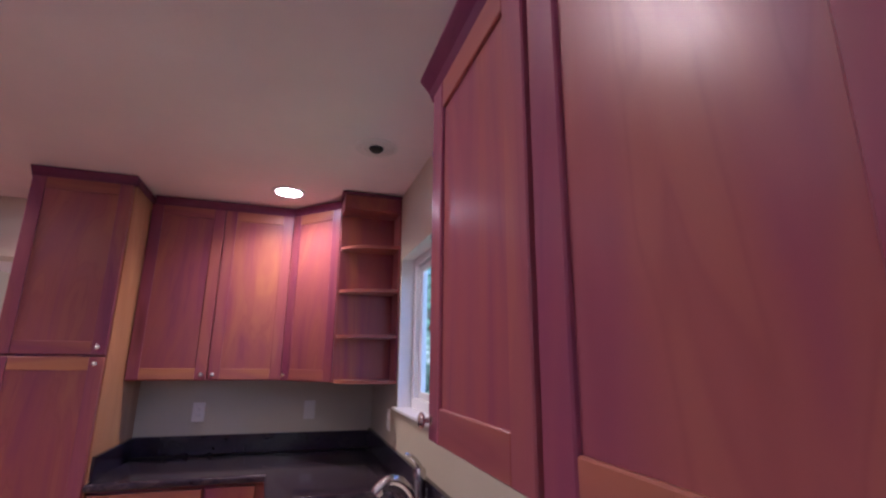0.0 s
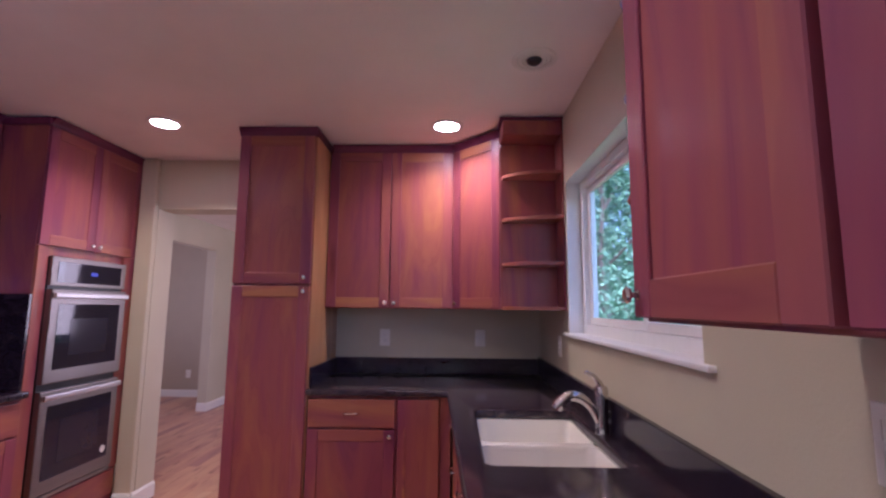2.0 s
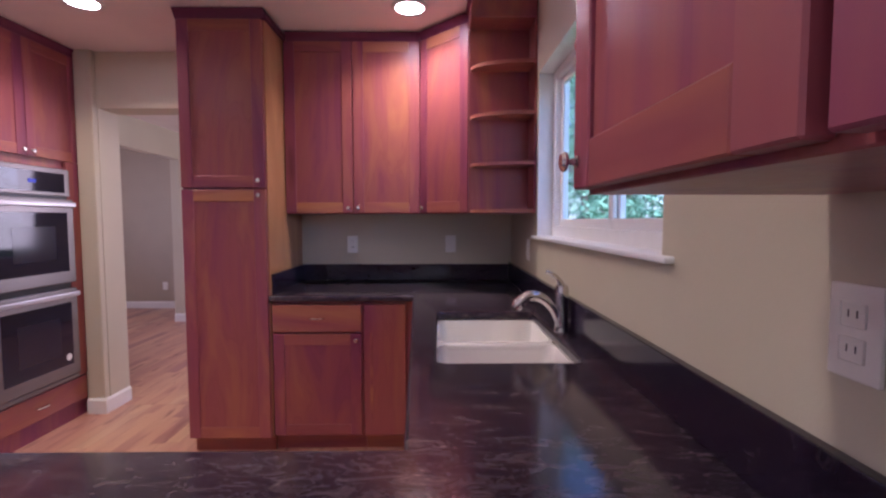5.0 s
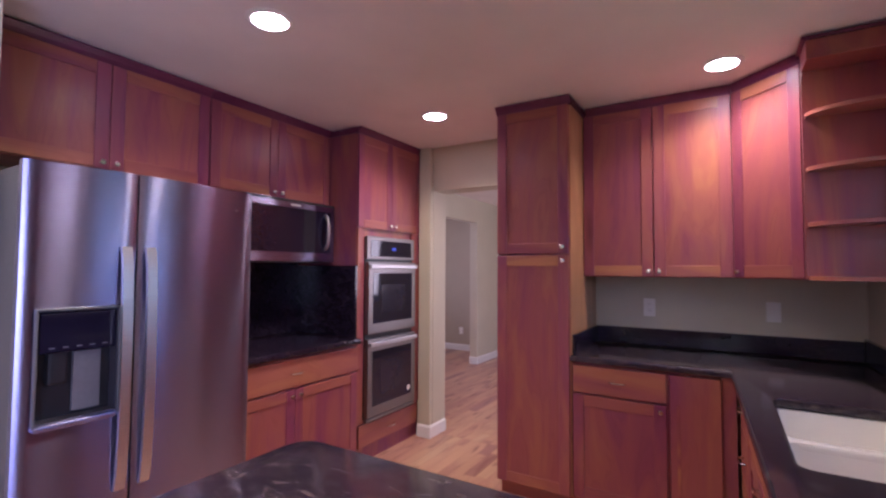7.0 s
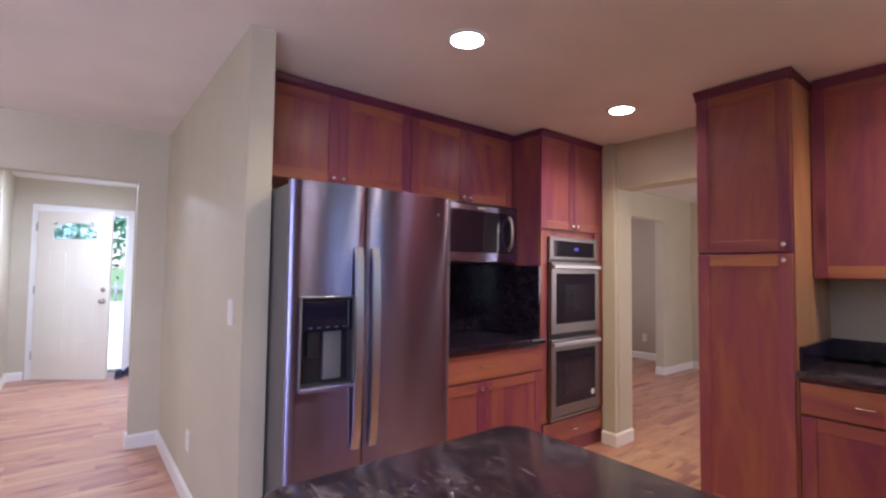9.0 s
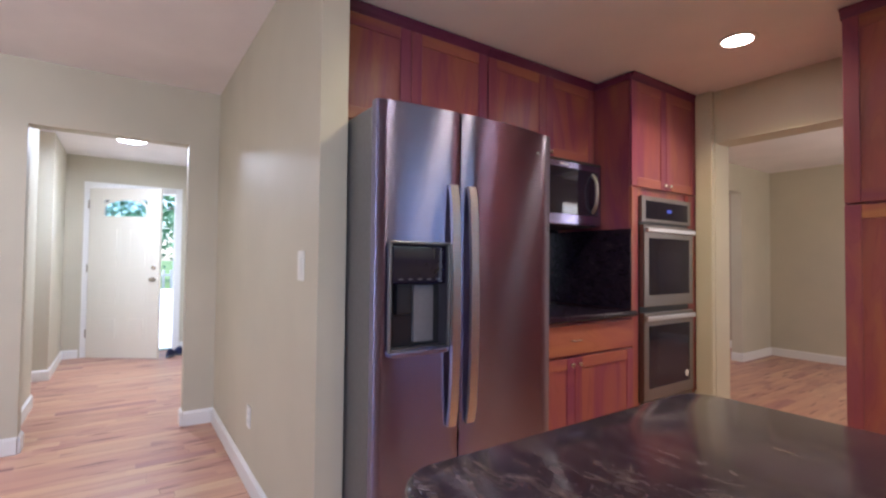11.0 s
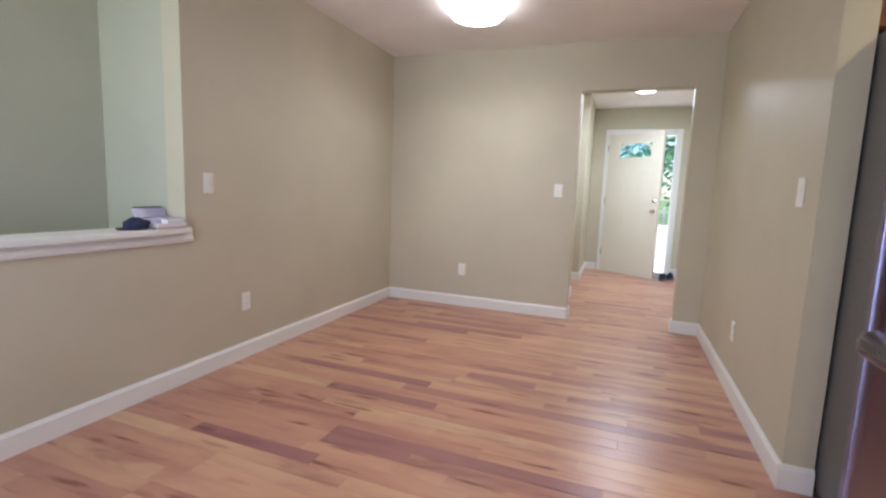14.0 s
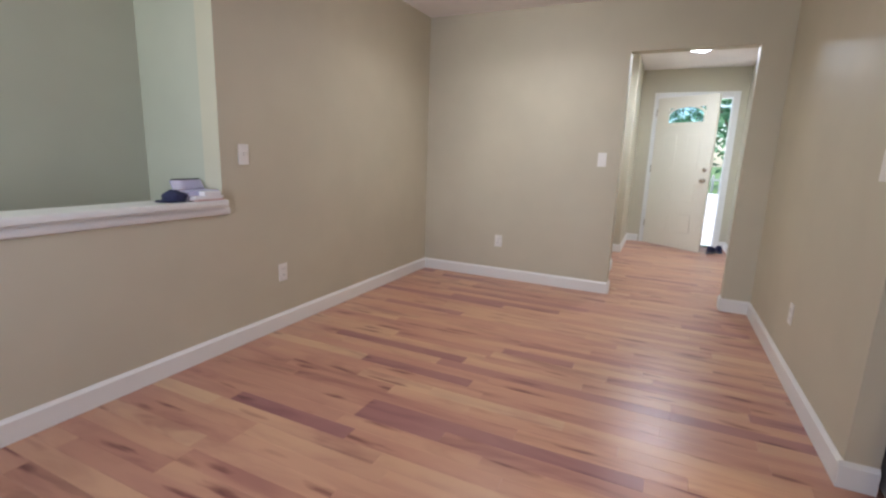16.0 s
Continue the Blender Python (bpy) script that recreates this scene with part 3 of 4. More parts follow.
# peninsula base
pen = thing("peninsula_cabinet", "cherry peninsula base with panelled sides under the granite", "cabinet", None, "kitchen cabinets")
part("body", bm_box(-1.50, -0.002, -2.90, -2.425, 0.10, 0.868, 0.002), M_CHERRY, pen)
part("toe_kick", bm_box(-1.47, -0.002, -2.86, -2.50, 0.002, 0.099), M_CHERRY_X, pen)
part("end_panel", bm_box(-1.518, -1.501, -2.92, -2.42, 0.004, 0.868, 0.003), M_CHERRY, pen)
for x in (-1.45, -1.03):
    fr = shaker_door(pen, 0.0, 0.40, 0.11, 0.855, (0.36, 0.80))
    fr.matrix_local = pose(x + 0.40, -2.404, 0, 0, 0, 180)
part("back_panel", bm_box(-1.50, -0.002, -2.92, -2.901, 0.004, 0.868, 0.003), M_CHERRY, pen)

# wall cabinet beside the window, facing the kitchen
near = cabinet("upper_cabinet", "cherry wall cabinet beside the window with two doors", pose(-0.33, -2.588, 0, 0, 0, -90), 0.735, 1.353, 2.03, 0.328, crown=[(-0.02, 0.75, 0)])
shaker_door(near, 0.002, 0.376, 1.357, 2.0, (0.022, 1.392), 0.055)
shaker_door(near, 0.386, 0.733, 1.357, 2.0, None, 0.055)
part("crown", bm_box(-0.022, -0.001, 0.0, 0.327, 2.0, 2.046, 0.006), M_CHERRY_DARK, near)

M_PEG = plain("red_wood_peg", (0.26, 0.06, 0.05), 0.45)
M_PEG_BLUE = plain("grey_blue_peg", (0.20, 0.22, 0.36), 0.45)
for z, mt, word in ((1.545, M_PEG, "red"), (1.715, M_PEG_BLUE, "grey blue"), (1.885, M_PEG_BLUE, "grey blue")):
    prof = [(0.006, 0.0), (0.006, 0.006), (0.012, 0.009), (0.013, 0.016), (0.008, 0.020), (0.001, 0.021)]
    single("cabinet_peg", bm_lathe(prof, 14, Matrix.Translation((-0.313, -2.5875, z)) @ Matrix.Rotation(radians(-90), 4, "X")), mt, f"small round {word} peg on the cabinet end", "hook", "cabinet pegs", "", True)

# ---------- worktops ----------
def slab(outer, holes, z0, z1, bevel=0.012):
    bm = bmesh.new()
    edges = []
    for lp in [outer] + holes:
        vs = [bm.verts.new((x, y, z0)) for x, y in lp]
        edges += [bm.edges.new((vs[i], vs[(i + 1) % len(vs)])) for i in range(len(vs))]
    bmesh.ops.triangle_fill(bm, edges=edges, use_beauty=True)
    bmesh.ops.recalc_face_normals(bm, faces=bm.faces[:])
    ext = bmesh.ops.extrude_face_region(bm, geom=bm.faces[:])
    up = [g for g in ext["geom"] if isinstance(g, bmesh.types.BMVert)]
    bmesh.ops.translate(bm, verts=up, vec=(0, 0, z1 - z0))
    bmesh.ops.recalc_face_normals(bm, faces=bm.faces[:])
    rim = [e for e in bm.edges if len(e.link_faces) == 2 and e.calc_face_angle(0) > 1.0 and abs(e.verts[0].co.z - e.verts[1].co.z) < 1e-6]
    bmesh.ops.bevel(bm, geom=rim, offset=bevel, segments=4, affect="EDGES", profile=0.5)
    return bm


def arc(cx, cy, r, a0, a1, n=8):
    return [(cx + r * math.cos(radians(a0 + (a1 - a0) * k / n)), cy + r * math.sin(radians(a0 + (a1 - a0) * k / n))) for k in range(n + 1)]


CT = 0.91
SX0, SX1, SY0, SY1 = -0.505, -0.082, -1.86, -1.115
# plan of the worktop, with the peninsula's rounded end
outline = [(-0.002, -0.002), (-1.432, -0.002), (-1.432, -0.645)] + [(-0.642, -0.645), (-0.565, -2.365)] + \
    arc(-1.645, -2.440, 0.075, 90, 180) + arc(-1.645, -3.090, 0.075, 180, 270) + [(-0.002, -3.165)]
hole = [(p.x, p.y) for p in rounded_rect(SX0, SX1, SY0, SY1, 0.035, 0)]
worktop = thing("worktop", "polished dark granite worktop with grey veins and peninsula", "countertop")
part("slab", slab(outline, [hole], 0.872, CT), M_GRANITE, worktop, "", True)
part("backsplash", bm_box(-1.43, -0.024, -0.022, -0.002, CT + 0.001, 1.022, 0.003, 2), M_GRANITE_DIM, worktop)
part("backsplash", bm_box(-0.022, -0.002, -3.165, -0.002, CT + 0.001, 1.036, 0.003, 2), M_GRANITE_DIM, worktop)
part("backsplash", bm_box(-1.432, -1.413, -0.60, -0.024, CT + 0.001, 1.022, 0.003, 2), M_GRANITE_DIM, worktop)

# sink with two basins
sink = thing("kitchen_sink", "white ceramic double basin sink set under the granite", "sink")


def basin(y0, y1):
    loops = []
    for inset, z in ((-0.014, 0.870), (0.0, 0.870), (0.004, 0.84), (0.014, 0.72), (0.05, 0.695)):
        loops.append(rounded_rect(SX0 + inset, SX1 - inset, y0 + inset, y1 - inset, 0.045, z))
    return bm_loft(loops, cap0=False)


divider = -1.50
part("basin", basin(divider + 0.018, SY1), M_CERAMIC, sink, "", True)
part("basin", basin(SY0, divider - 0.018), M_CERAMIC, sink, "", True)
part("divider", bm_box(SX0 - 0.004, SX1 + 0.004, divider - 0.022, divider + 0.022, 0.845, 0.8705, 0.010, 3), M_CERAMIC, sink, "", True)
for yy in (-1.31, -1.69):
    part("drain", bm_lathe([(0.042, 0.6955), (0.042, 0.699), (0.034, 0.700), (0.030, 0.697), (0.004, 0.697)], 18, Matrix.Translation(((SX0 + SX1) / 2, yy, 0))), M_CHROME, sink, "", True)

# tap
tap = thing("kitchen_faucet", "brushed nickel pull-out kitchen faucet with lever", "faucet", pose(-0.050, -1.50, CT))
part("base", bm_lathe([(0.026, 0.0005), (0.026, 0.006), (0.024, 0.012), (0.024, 0.03), (0.022, 0.09), (0.024, 0.13), (0.026, 0.155), (0.022, 0.172), (0.004, 0.178)], 20), M_CHROME, tap, "", True)
pts = curve_points([(-0.004, 0, 0.025), (-0.030, 0, 0.085), (-0.070, 0, 0.125), (-0.115, 0, 0.135), (-0.150, 0, 0.115)], 5)
part("spout", bm_tube(pts, [0.014 + 0.007 * (i / (len(pts) - 1)) for i in range(len(pts))], 14), M_CHROME, tap, "", True)
part("spray_head", bm_tube([(-0.144, 0, 0.119), (-0.160, 0, 0.103), (-0.169, 0, 0.089)], [0.0225, 0.024, 0.020], 14), M_CHROME, tap, "", True)
pts = curve_points([(0, 0, 0.168), (-0.012, 0, 0.192), (-0.032, 0, 0.212), (-0.058, 0, 0.224)], 4)
part("lever", bm_tube(pts, [0.015, 0.014, 0.013, 0.012, 0.011, 0.010, 0.010, 0.009, 0.009, 0.008, 0.008, 0.008, 0.007][:len(pts)], 10), M_CHROME, tap, "", True)

# ---------- window over the sink ----------
win = thing("window_1", "white vinyl sliding window above the kitchen sink", "window", None, "", "structure")
WY0, WY1, WZ0, WZ1 = -2.15, -0.83, 1.235, 2.05


def ring(x0, x1, y0, y1, z0, z1, t, tb=None):
    tb = tb or t
    return bm_join(bm_box(x0, x1, y0, y0 + t, z0, z1, 0.003), bm_box(x0, x1, y1 - t, y1, z0, z1, 0.003),
                   bm_box(x0, x1, y0 + t, y1 - t, z0, z0 + tb, 0.003), bm_box(x0, x1, y0 + t, y1 - t, z1 - t, z1, 0.003))


part("window_frame", ring(0.075, 0.145, WY0 + 0.001, WY1 - 0.001, WZ0 + 0.001, WZ1 - 0.001, 0.042, 0.055), M_VINYL, win)
mid = -1.62
for a, b, dx in ((WY0 + 0.043, mid + 0.025, 0.0), (mid - 0.025, WY1 - 0.043, 0.022)):
    s = part("sash", ring(0.080 + dx, 0.100 + dx, a, b, WZ0 + 0.057, WZ1 - 0.043, 0.034), M_VINYL, win)
    p = part("pane", bm_box(0.088 + dx, 0.092 + dx, a + 0.03, b - 0.03, WZ0 + 0.087, WZ1 - 0.073), M_GLASS, s)
    p.visible_shadow = False
part("window_sill", bm_box(-0.022, 0.074, WY0 - 0.055, WY1 + 0.055, WZ0 - 0.008, WZ0 + 0.008, 0.005, 2), M_VINYL, win)
for nm, b in (("reveal", (0.001, 0.074, WY1 - 0.003, WY1 - 0.0005, WZ0, WZ1)), ("reveal", (0.001, 0.074, WY0 + 0.0005, WY0 + 0.003, WZ0, WZ1)), ("reveal", (0.001, 0.074, WY0, WY1, WZ1 - 0.003, WZ1 - 0.0005))):
    part(nm, bm_box(*b), M_VINYL, win)

# ---------- west run: refrigerator, range wall, ovens ----------
tower = cabinet("oven_cabinet", "tall cherry cabinet holding a double wall oven", pose(-2.905, -0.805, 0, 0, 0, 90), 0.797, 0.0, TOP, 0.643, toe=False, ends=False, crown=[(-0.005, 0.797, 0)])
shaker_door(tower, 0.0, 0.398, 1.70, TOP - 0.03, (0.368, 1.735))
shaker_door(tower, 0.399, 0.797, 1.70, TOP - 0.03, (0.429, 1.735))
drawer(tower, 0.03, 0.767, 0.115, 0.275)
part("crown", bm_box(-0.020, -0.001, 0.0, 0.31, TOP - 0.03, TOP + 0.014, 0.005), M_CHERRY_DARK, tower)
part("face_frame", bm_join(bm_box(0.0, 0.069, 0.0, 0.0205, 0.29, 1.695, 0.002), bm_box(0.675, 0.797, 0.0, 0.0205, 0.29, 1.695, 0.002)), M_CHERRY, tower)

M_OVENGLASS = plain("oven_window_sheen", (0.020, 0.018, 0.034), 0.10)
oven = thing("double_oven", "stainless steel double wall oven with dark glass doors", "oven", pose(-2.905, -0.805, 0, 0, 0, 90))
OX0, OX1 = 0.072, 0.672
part("chassis", bm_box(OX0 + 0.004, OX1 - 0.004, -0.004, 0.0195, 0.31, 1.64, 0.002), M_BLACK, oven)
cp = part("control_panel", bm_box(OX0, OX1, -0.022, -0.005, 1.475, 1.645, 0.004, 2), M_STEEL_OVEN, oven)
part("display_glass", bm_box(OX0 + 0.045, OX1 - 0.045, -0.0245, -0.0225, 1.495, 1.615, 0.001), M_BLACKGLASS, cp)
part("display", bm_box(OX0 + 0.29, OX0 + 0.345, -0.0256, -0.0248, 1.545, 1.567), M_DISPLAY, cp)
for z0, z1 in ((0.925, 1.455), (0.325, 0.885)):
    d = part("door", bm_box(OX0, OX1, -0.038, -0.005, z0, z1, 0.006, 2), M_STEEL_OVEN, oven)
    part("window", bm_box(OX0 + 0.055, OX1 - 0.055, -0.0405, -0.0383, z0 + 0.075, z1 - 0.085, 0.001), M_BLACKGLASS, d)
    # inner pane coloured slightly paler for a faint reflection on the glass
    part("inner_window", bm_box(OX0 + 0.15, OX1 - 0.15, -0.0415, -0.0408, z0 + 0.15, z1 - 0.17, 0.0003), M_OVENGLASS, d)
    h = part("handle", bm_box(OX0 + 0.004, OX1 - 0.004, -0.064, -0.050, z1 - 0.050, z1 - 0.020, 0.006, 2), M_HANDLE, d)
    for hx in (OX0 + 0.04, OX1 - 0.07):
        part("bracket", bm_box(hx, hx + 0.03, -0.0505, -0.0385, z1 - 0.046, z1 - 0.026, 0.003), M_STEEL_OVEN, h)
part("badge", bm_lathe([(0.022, 0.0), (0.022, 0.0015), (0.018, 0.002)], 20, Matrix.Translation((OX1 - 0.095, -0.0410, 0.45)) @ Matrix.Rotation(radians(90), 4, "X")), M_PLASTIC, oven, "round white sticker")
part("vent_trim", bm_box(OX0, OX1, -0.030, -0.005, 0.293, 0.318, 0.003), M_STEEL_OVEN, oven)

# cabinets over the refrigerator and the microwave
UX = -3.185
for y0, n in ((-2.785, 2), (-1.765, 2)):
    w = 1.017 if y0 < -2 else 0.955
    c = cabinet("upper_cabinet", "cherry wall cabinet with two short doors", pose(UX, y0, 0, 0, 0, 90), w, 1.868, TOP, 0.343, ends=False, crown=[(0.0, w, 0)])
    shaker_door(c, 0.002, w / 2, 1.872, TOP - 0.03, (w / 2 - 0.03, 1.902))
    shaker_door(c, w / 2, w - 0.002, 1.872, TOP - 0.03, (w / 2 + 0.03, 1.902))

mw = thing("microwave", "stainless over-counter microwave with dark glass door", "microwave", pose(-3.13, -1.575, 0, 0, 0, 90))
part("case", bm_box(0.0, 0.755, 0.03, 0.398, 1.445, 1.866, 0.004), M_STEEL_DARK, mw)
d = part("door", bm_box(0.0, 0.755, -0.004, 0.0295, 1.447, 1.864, 0.006, 2), M_STEEL, mw)
part("window", bm_box(0.02, 0.715, -0.008, -0.0045, 1.512, 1.808, 0.002), M_BLACKGLASS, d)
pts = curve_points([(0.66, -0.006, 1.535), (0.655, -0.038, 1.575), (0.65, -0.052, 1.66), (0.655, -0.038, 1.745), (0.66, -0.006, 1.785)], 5)
part("handle", bm_tube(pts, [0.0125] * len(pts), 12), M_HANDLE, d, "curved steel handle", True)
part("nameplate", bm_box(0.35, 0.43, -0.0052, -0.0042, 1.822, 1.834, 0.0004), M_HANDLE, d)
part("vent", bm_box(0.01, 0.745, -0.0055, -0.0042, 1.846, 1.860, 0.0006), M_BLACK, d)

west_base = cabinet("base_cabinet", "cherry base cabinet with a wide drawer and two doors", pose(-2.885, -1.93, 0, 0, 0, 90), 1.122, 0.0, 0.868, 0.643, toe=True, ends=False)
drawer(west_base, 0.01, 1.11, 0.685, 0.855)
shaker_door(west_base, 0.01, 0.56, 0.11, 0.675, (0.528, 0.635))
shaker_door(west_base, 0.56, 1.11, 0.11, 0.675, (0.592, 0.635))

wtop = thing("worktop", "polished granite worktop with tall splashback, coloured darker for dark reflections", "countertop")
part("slab", slab([(-2.862, -0.809), (-3.528, -0.809), (-3.528, -1.93), (-2.862, -1.93)], [], 0.872, CT), M_GRANITE_DIM, wtop, "", True)
part("splashback", bm_box(-3.528, -3.508, -1.93, -0.809, CT + 0.001, 1.443, 0.002), M_GRANITE_DIM, wtop)
part("splashback", bm_box(-3.506, -2.905, -0.827, -0.809, CT + 0.001, 1.425, 0.002), M_GRANITE_DIM, wtop)

fridge = thing("refrigerator", "stainless side-by-side refrigerator with water dispenser", "refrigerator", pose(-2.490, -2.789, 0, 0, 0, 90))
FW, FH = 0.825, 1.742
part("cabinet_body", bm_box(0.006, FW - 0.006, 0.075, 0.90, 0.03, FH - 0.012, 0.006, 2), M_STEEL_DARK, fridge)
part("gasket", bm_box(0.014, FW - 0.014, 0.060, 0.0748, 0.10, FH - 0.012), M_BLACK, fridge)
part("toe_grille", bm_box(0.02, FW - 0.02, 0.045, 0.0595, 0.025, 0.085, 0.003), M_BLACK, fridge)
for fx in (0.06, FW - 0.10):
    for fy in (0.10, 0.82):
        part("foot", bm_box(fx, fx + 0.04, fy, fy + 0.04, 0.003, 0.031, 0.004), M_BLACK, fridge)


def bowed(x, x0=0.0, x1=FW):
    u = (x - (x0 + x1) / 2) / ((x1 - x0) / 2)
    return 0.035 * u * u - 0.035


def fridge_door(x0, x1, gap=None):
    """A door with a gently bowed front; gap leaves a recess (x0, x1, z0, z1)."""
    bm = bmesh.new()
    xs = [x0 + (x1 - x0) * i / 14 for i in range(15)]
    zs = [0.095, FH]
    if gap:
        xs = sorted([x for x in xs if all(abs(x - g) > 0.012 for g in gap[:2])] + list(gap[:2]))
        zs = [0.095, gap[2], gap[3], FH]
    def edge_pull(x):
        e = min(x - x0, x1 - x)
        return 0.007 * max(0.0, 1 - e / 0.012) ** 2
    grid = {(i, k): bm.verts.new((x, bowed(x) + 0.035 + edge_pull(x), z)) for i, x in enumerate(xs) for k, z in enumerate(zs)}
    for i in range(len(xs) - 1):
        for k in range(len(zs) - 1):
            if gap and k == 1 and gap[0] - 1e-6 <= xs[i] and xs[i + 1] <= gap[1] + 1e-6:
                continue
            bm.faces.new((grid[i, k], grid[i + 1, k], grid[i + 1, k + 1], grid[i, k + 1]))
    n = len(xs) - 1
    back = {}
    for i in (0, n):
        for k in range(len(zs)):
            back[i, k] = bm.verts.new((xs[i], 0.0745, zs[k]))
    for k in range(len(zs) - 1):
        bm.faces.new((grid[0, k + 1], back[0, k + 1], back[0, k], grid[0, k]))
        bm.faces.new((grid[n, k], back[n, k], back[n, k + 1], grid[n, k + 1]))
    m = len(zs) - 1
    bm.faces.new([grid[i, m] for i in range(n + 1)] + [back[n, m], back[0, m]])
    bm.faces.new([grid[i, 0] for i in range(n, -1, -1)] + [back[0, 0], back[n, 0]])
    bm.faces.new((back[0, 0], back[0, m], back[n, m], back[n, 0])) if not gap else None
    bmesh.ops.recalc_face_normals(bm, faces=bm.faces[:])
    return bm


SPLIT = 0.322
left_door = part("door", fridge_door(0.0, SPLIT - 0.003, (0.042, 0.272, 0.905, 1.262)), M_STEEL, fridge, "freezer door with dispenser recess", True)
right_door = part("door", fridge_door(SPLIT + 0.003, FW), M_STEEL, fridge, "", True)
for dr, hx in ((left_door, SPLIT - 0.040), (right_door, SPLIT + 0.040)):
    y = bowed(hx) + 0.035
    prof = []
    for i in range(17):
        u = i / 16
        z = 0.625 + 0.85 * u
        off = 0.014 + 0.024 * math.sin(math.pi * u) ** 0.45
        prof.append([Vector((hx - 0.017, y - off, z)), Vector((hx + 0.017, y - off, z)), Vector((hx + 0.017, y - off + 0.014, z)), Vector((hx - 0.017, y - off + 0.014, z))])
    h = part("handle", bm_loft(prof), M_HANDLE, dr, "long bowed steel handle", True)
    for z in (0.627, 1.457):
        part("mount", bm_box(hx - 0.014, hx + 0.014, y - 0.014, y - 0.0005, z, z + 0.018, 0.003), M_STEEL, h)
disp = part("dispenser", bm_join(bm_box(0.042, 0.272, 0.070, 0.074, 0.905, 1.262), bm_box(0.042, 0.046, 0.012, 0.071, 0.905, 1.262), bm_box(0.268, 0.272, 0.012, 0.071, 0.905, 1.262),
                                 bm_box(0.042, 0.272, 0.012, 0.071, 1.258, 1.262), bm_box(0.042, 0.272, 0.012, 0.071, 0.905, 0.909)), M_RECESS, left_door, "black dispenser recess")
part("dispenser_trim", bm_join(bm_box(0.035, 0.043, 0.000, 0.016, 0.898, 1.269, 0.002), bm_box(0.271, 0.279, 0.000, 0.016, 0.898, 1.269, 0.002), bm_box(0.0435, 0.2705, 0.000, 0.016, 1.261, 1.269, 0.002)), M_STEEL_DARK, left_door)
part("drip_tray", bm_box(0.037, 0.277, -0.016, 0.066, 0.888, 0.9045, 0.004, 2), M_STEEL, left_door)
part("control_panel", bm_box(0.049, 0.265, 0.010, 0.06, 1.125, 1.256, 0.004), M_BLACKGLASS, left_door)
for i in range(5):
    part("button", bm_box(0.074 + i * 0.037, 0.090 + i * 0.037, 0.0085, 0.0099, 1.139, 1.143), M_GREYPLASTIC, left_door)
pad = [[Vector((x, 0.052 - 0.010 * math.cos((x - 0.195) * 26), z)) for x in (0.155, 0.168, 0.182, 0.195, 0.208, 0.222, 0.235)] + [Vector((0.235, 0.066, z)), Vector((0.155, 0.066, z))] for z in (0.922, 1.00, 1.118)]
part("paddle", bm_loft(pad), M_PADDLE, left_door, "pale grey paddle", True)
part("ice_chute", bm_box(0.080, 0.135, 0.030, 0.060, 1.02, 1.124, 0.008, 2), M_BLACK, left_door)
part("nameplate", bm_box(FW - 0.13, FW - 0.085, 0.020, 0.0235, 1.652, 1.660, 0.0006), M_GREYPLASTIC, right_door)

# ---------- ceiling lamps ----------
def can_light(x, y, lit):
    c = thing("recessed_light", "round white recessed ceiling light, lit" if lit else "unlit recessed ceiling light with dark eyeball", "ceiling light", pose(x, y, CEIL), "recessed lights")
    rim = [(0.098, -0.0005), (0.098, -0.004), (0.090, -0.009), (0.074, -0.008), (0.072, -0.004), (0.072, -0.0005)]
    part("trim_ring", bm_lathe(rim, 28), M_TRIM, c, "", True)
    if lit:
        part("lens", bm_lathe([(0.071, -0.0015), (0.071, -0.0045), (0.05, -0.0055), (0.002, -0.006)], 28), M_GLOW_CAN, c, "glowing diffuser", True)
    else:
        part("baffle", bm_lathe([(0.071, -0.0015), (0.071, -0.006), (0.055, -0.008), (0.05, -0.003), (0.002, -0.003)], 28), M_TRIM, c, "", True)
        part("bulb", bm_lathe([(0.034, -0.0035), (0.031, -0.012), (0.022, -0.020), (0.002, -0.022)], 20), M_BLACK, c, "dark bulb", True)
    return c


for cx, cy in CANS:
    can_light(cx, cy, True)
can_light(-0.262, -1.405, False)

dl = thing("flush_ceiling_light", "round white drum ceiling light, lit", "ceiling light", pose(-3.96, -4.63, CEIL))
part("canopy", bm_lathe([(0.168, -0.0005), (0.168, -0.010), (0.160, -0.013), (0.02, -0.013)], 32), M_NICKEL, dl, "", True)
part("shade", bm_lathe([(0.178, -0.014), (0.185, -0.018), (0.185, -0.074), (0.175, -0.085), (0.02, -0.088)], 40), M_GLOW_DRUM, dl, "glowing opal drum", True)
part("finial", bm_lathe([(0.012, -0.0885), (0.012, -0.092), (0.008, -0.095), (0.001, -0.096)], 12), M_NICKEL, dl, "", True)
for a in (20, 140, 260):
    part("clip", bm_box(0.1855, 0.191, -0.008, 0.008, -0.045, -0.010, 0.001), M_NICKEL, dl).matrix_local = pose(0, 0, 0, 0, 0, a)

hl = thing("flush_ceiling_light", "small round opal ceiling light in the hall, lit", "ceiling light", pose(-6.60, -3.43, CEIL))
part("canopy", bm_lathe([(0.15, -0.0005), (0.15, -0.018), (0.13, -0.024), (0.02, -0.024)], 28), M_NICKEL, hl, "", True)
part("shade", bm_lathe([(0.150, -0.025), (0.158, -0.035), (0.150, -0.065), (0.115, -0.092), (0.06, -0.106), (0.004, -0.110)], 32), M_GLOW_HALL, hl, "glowing opal bowl", True)

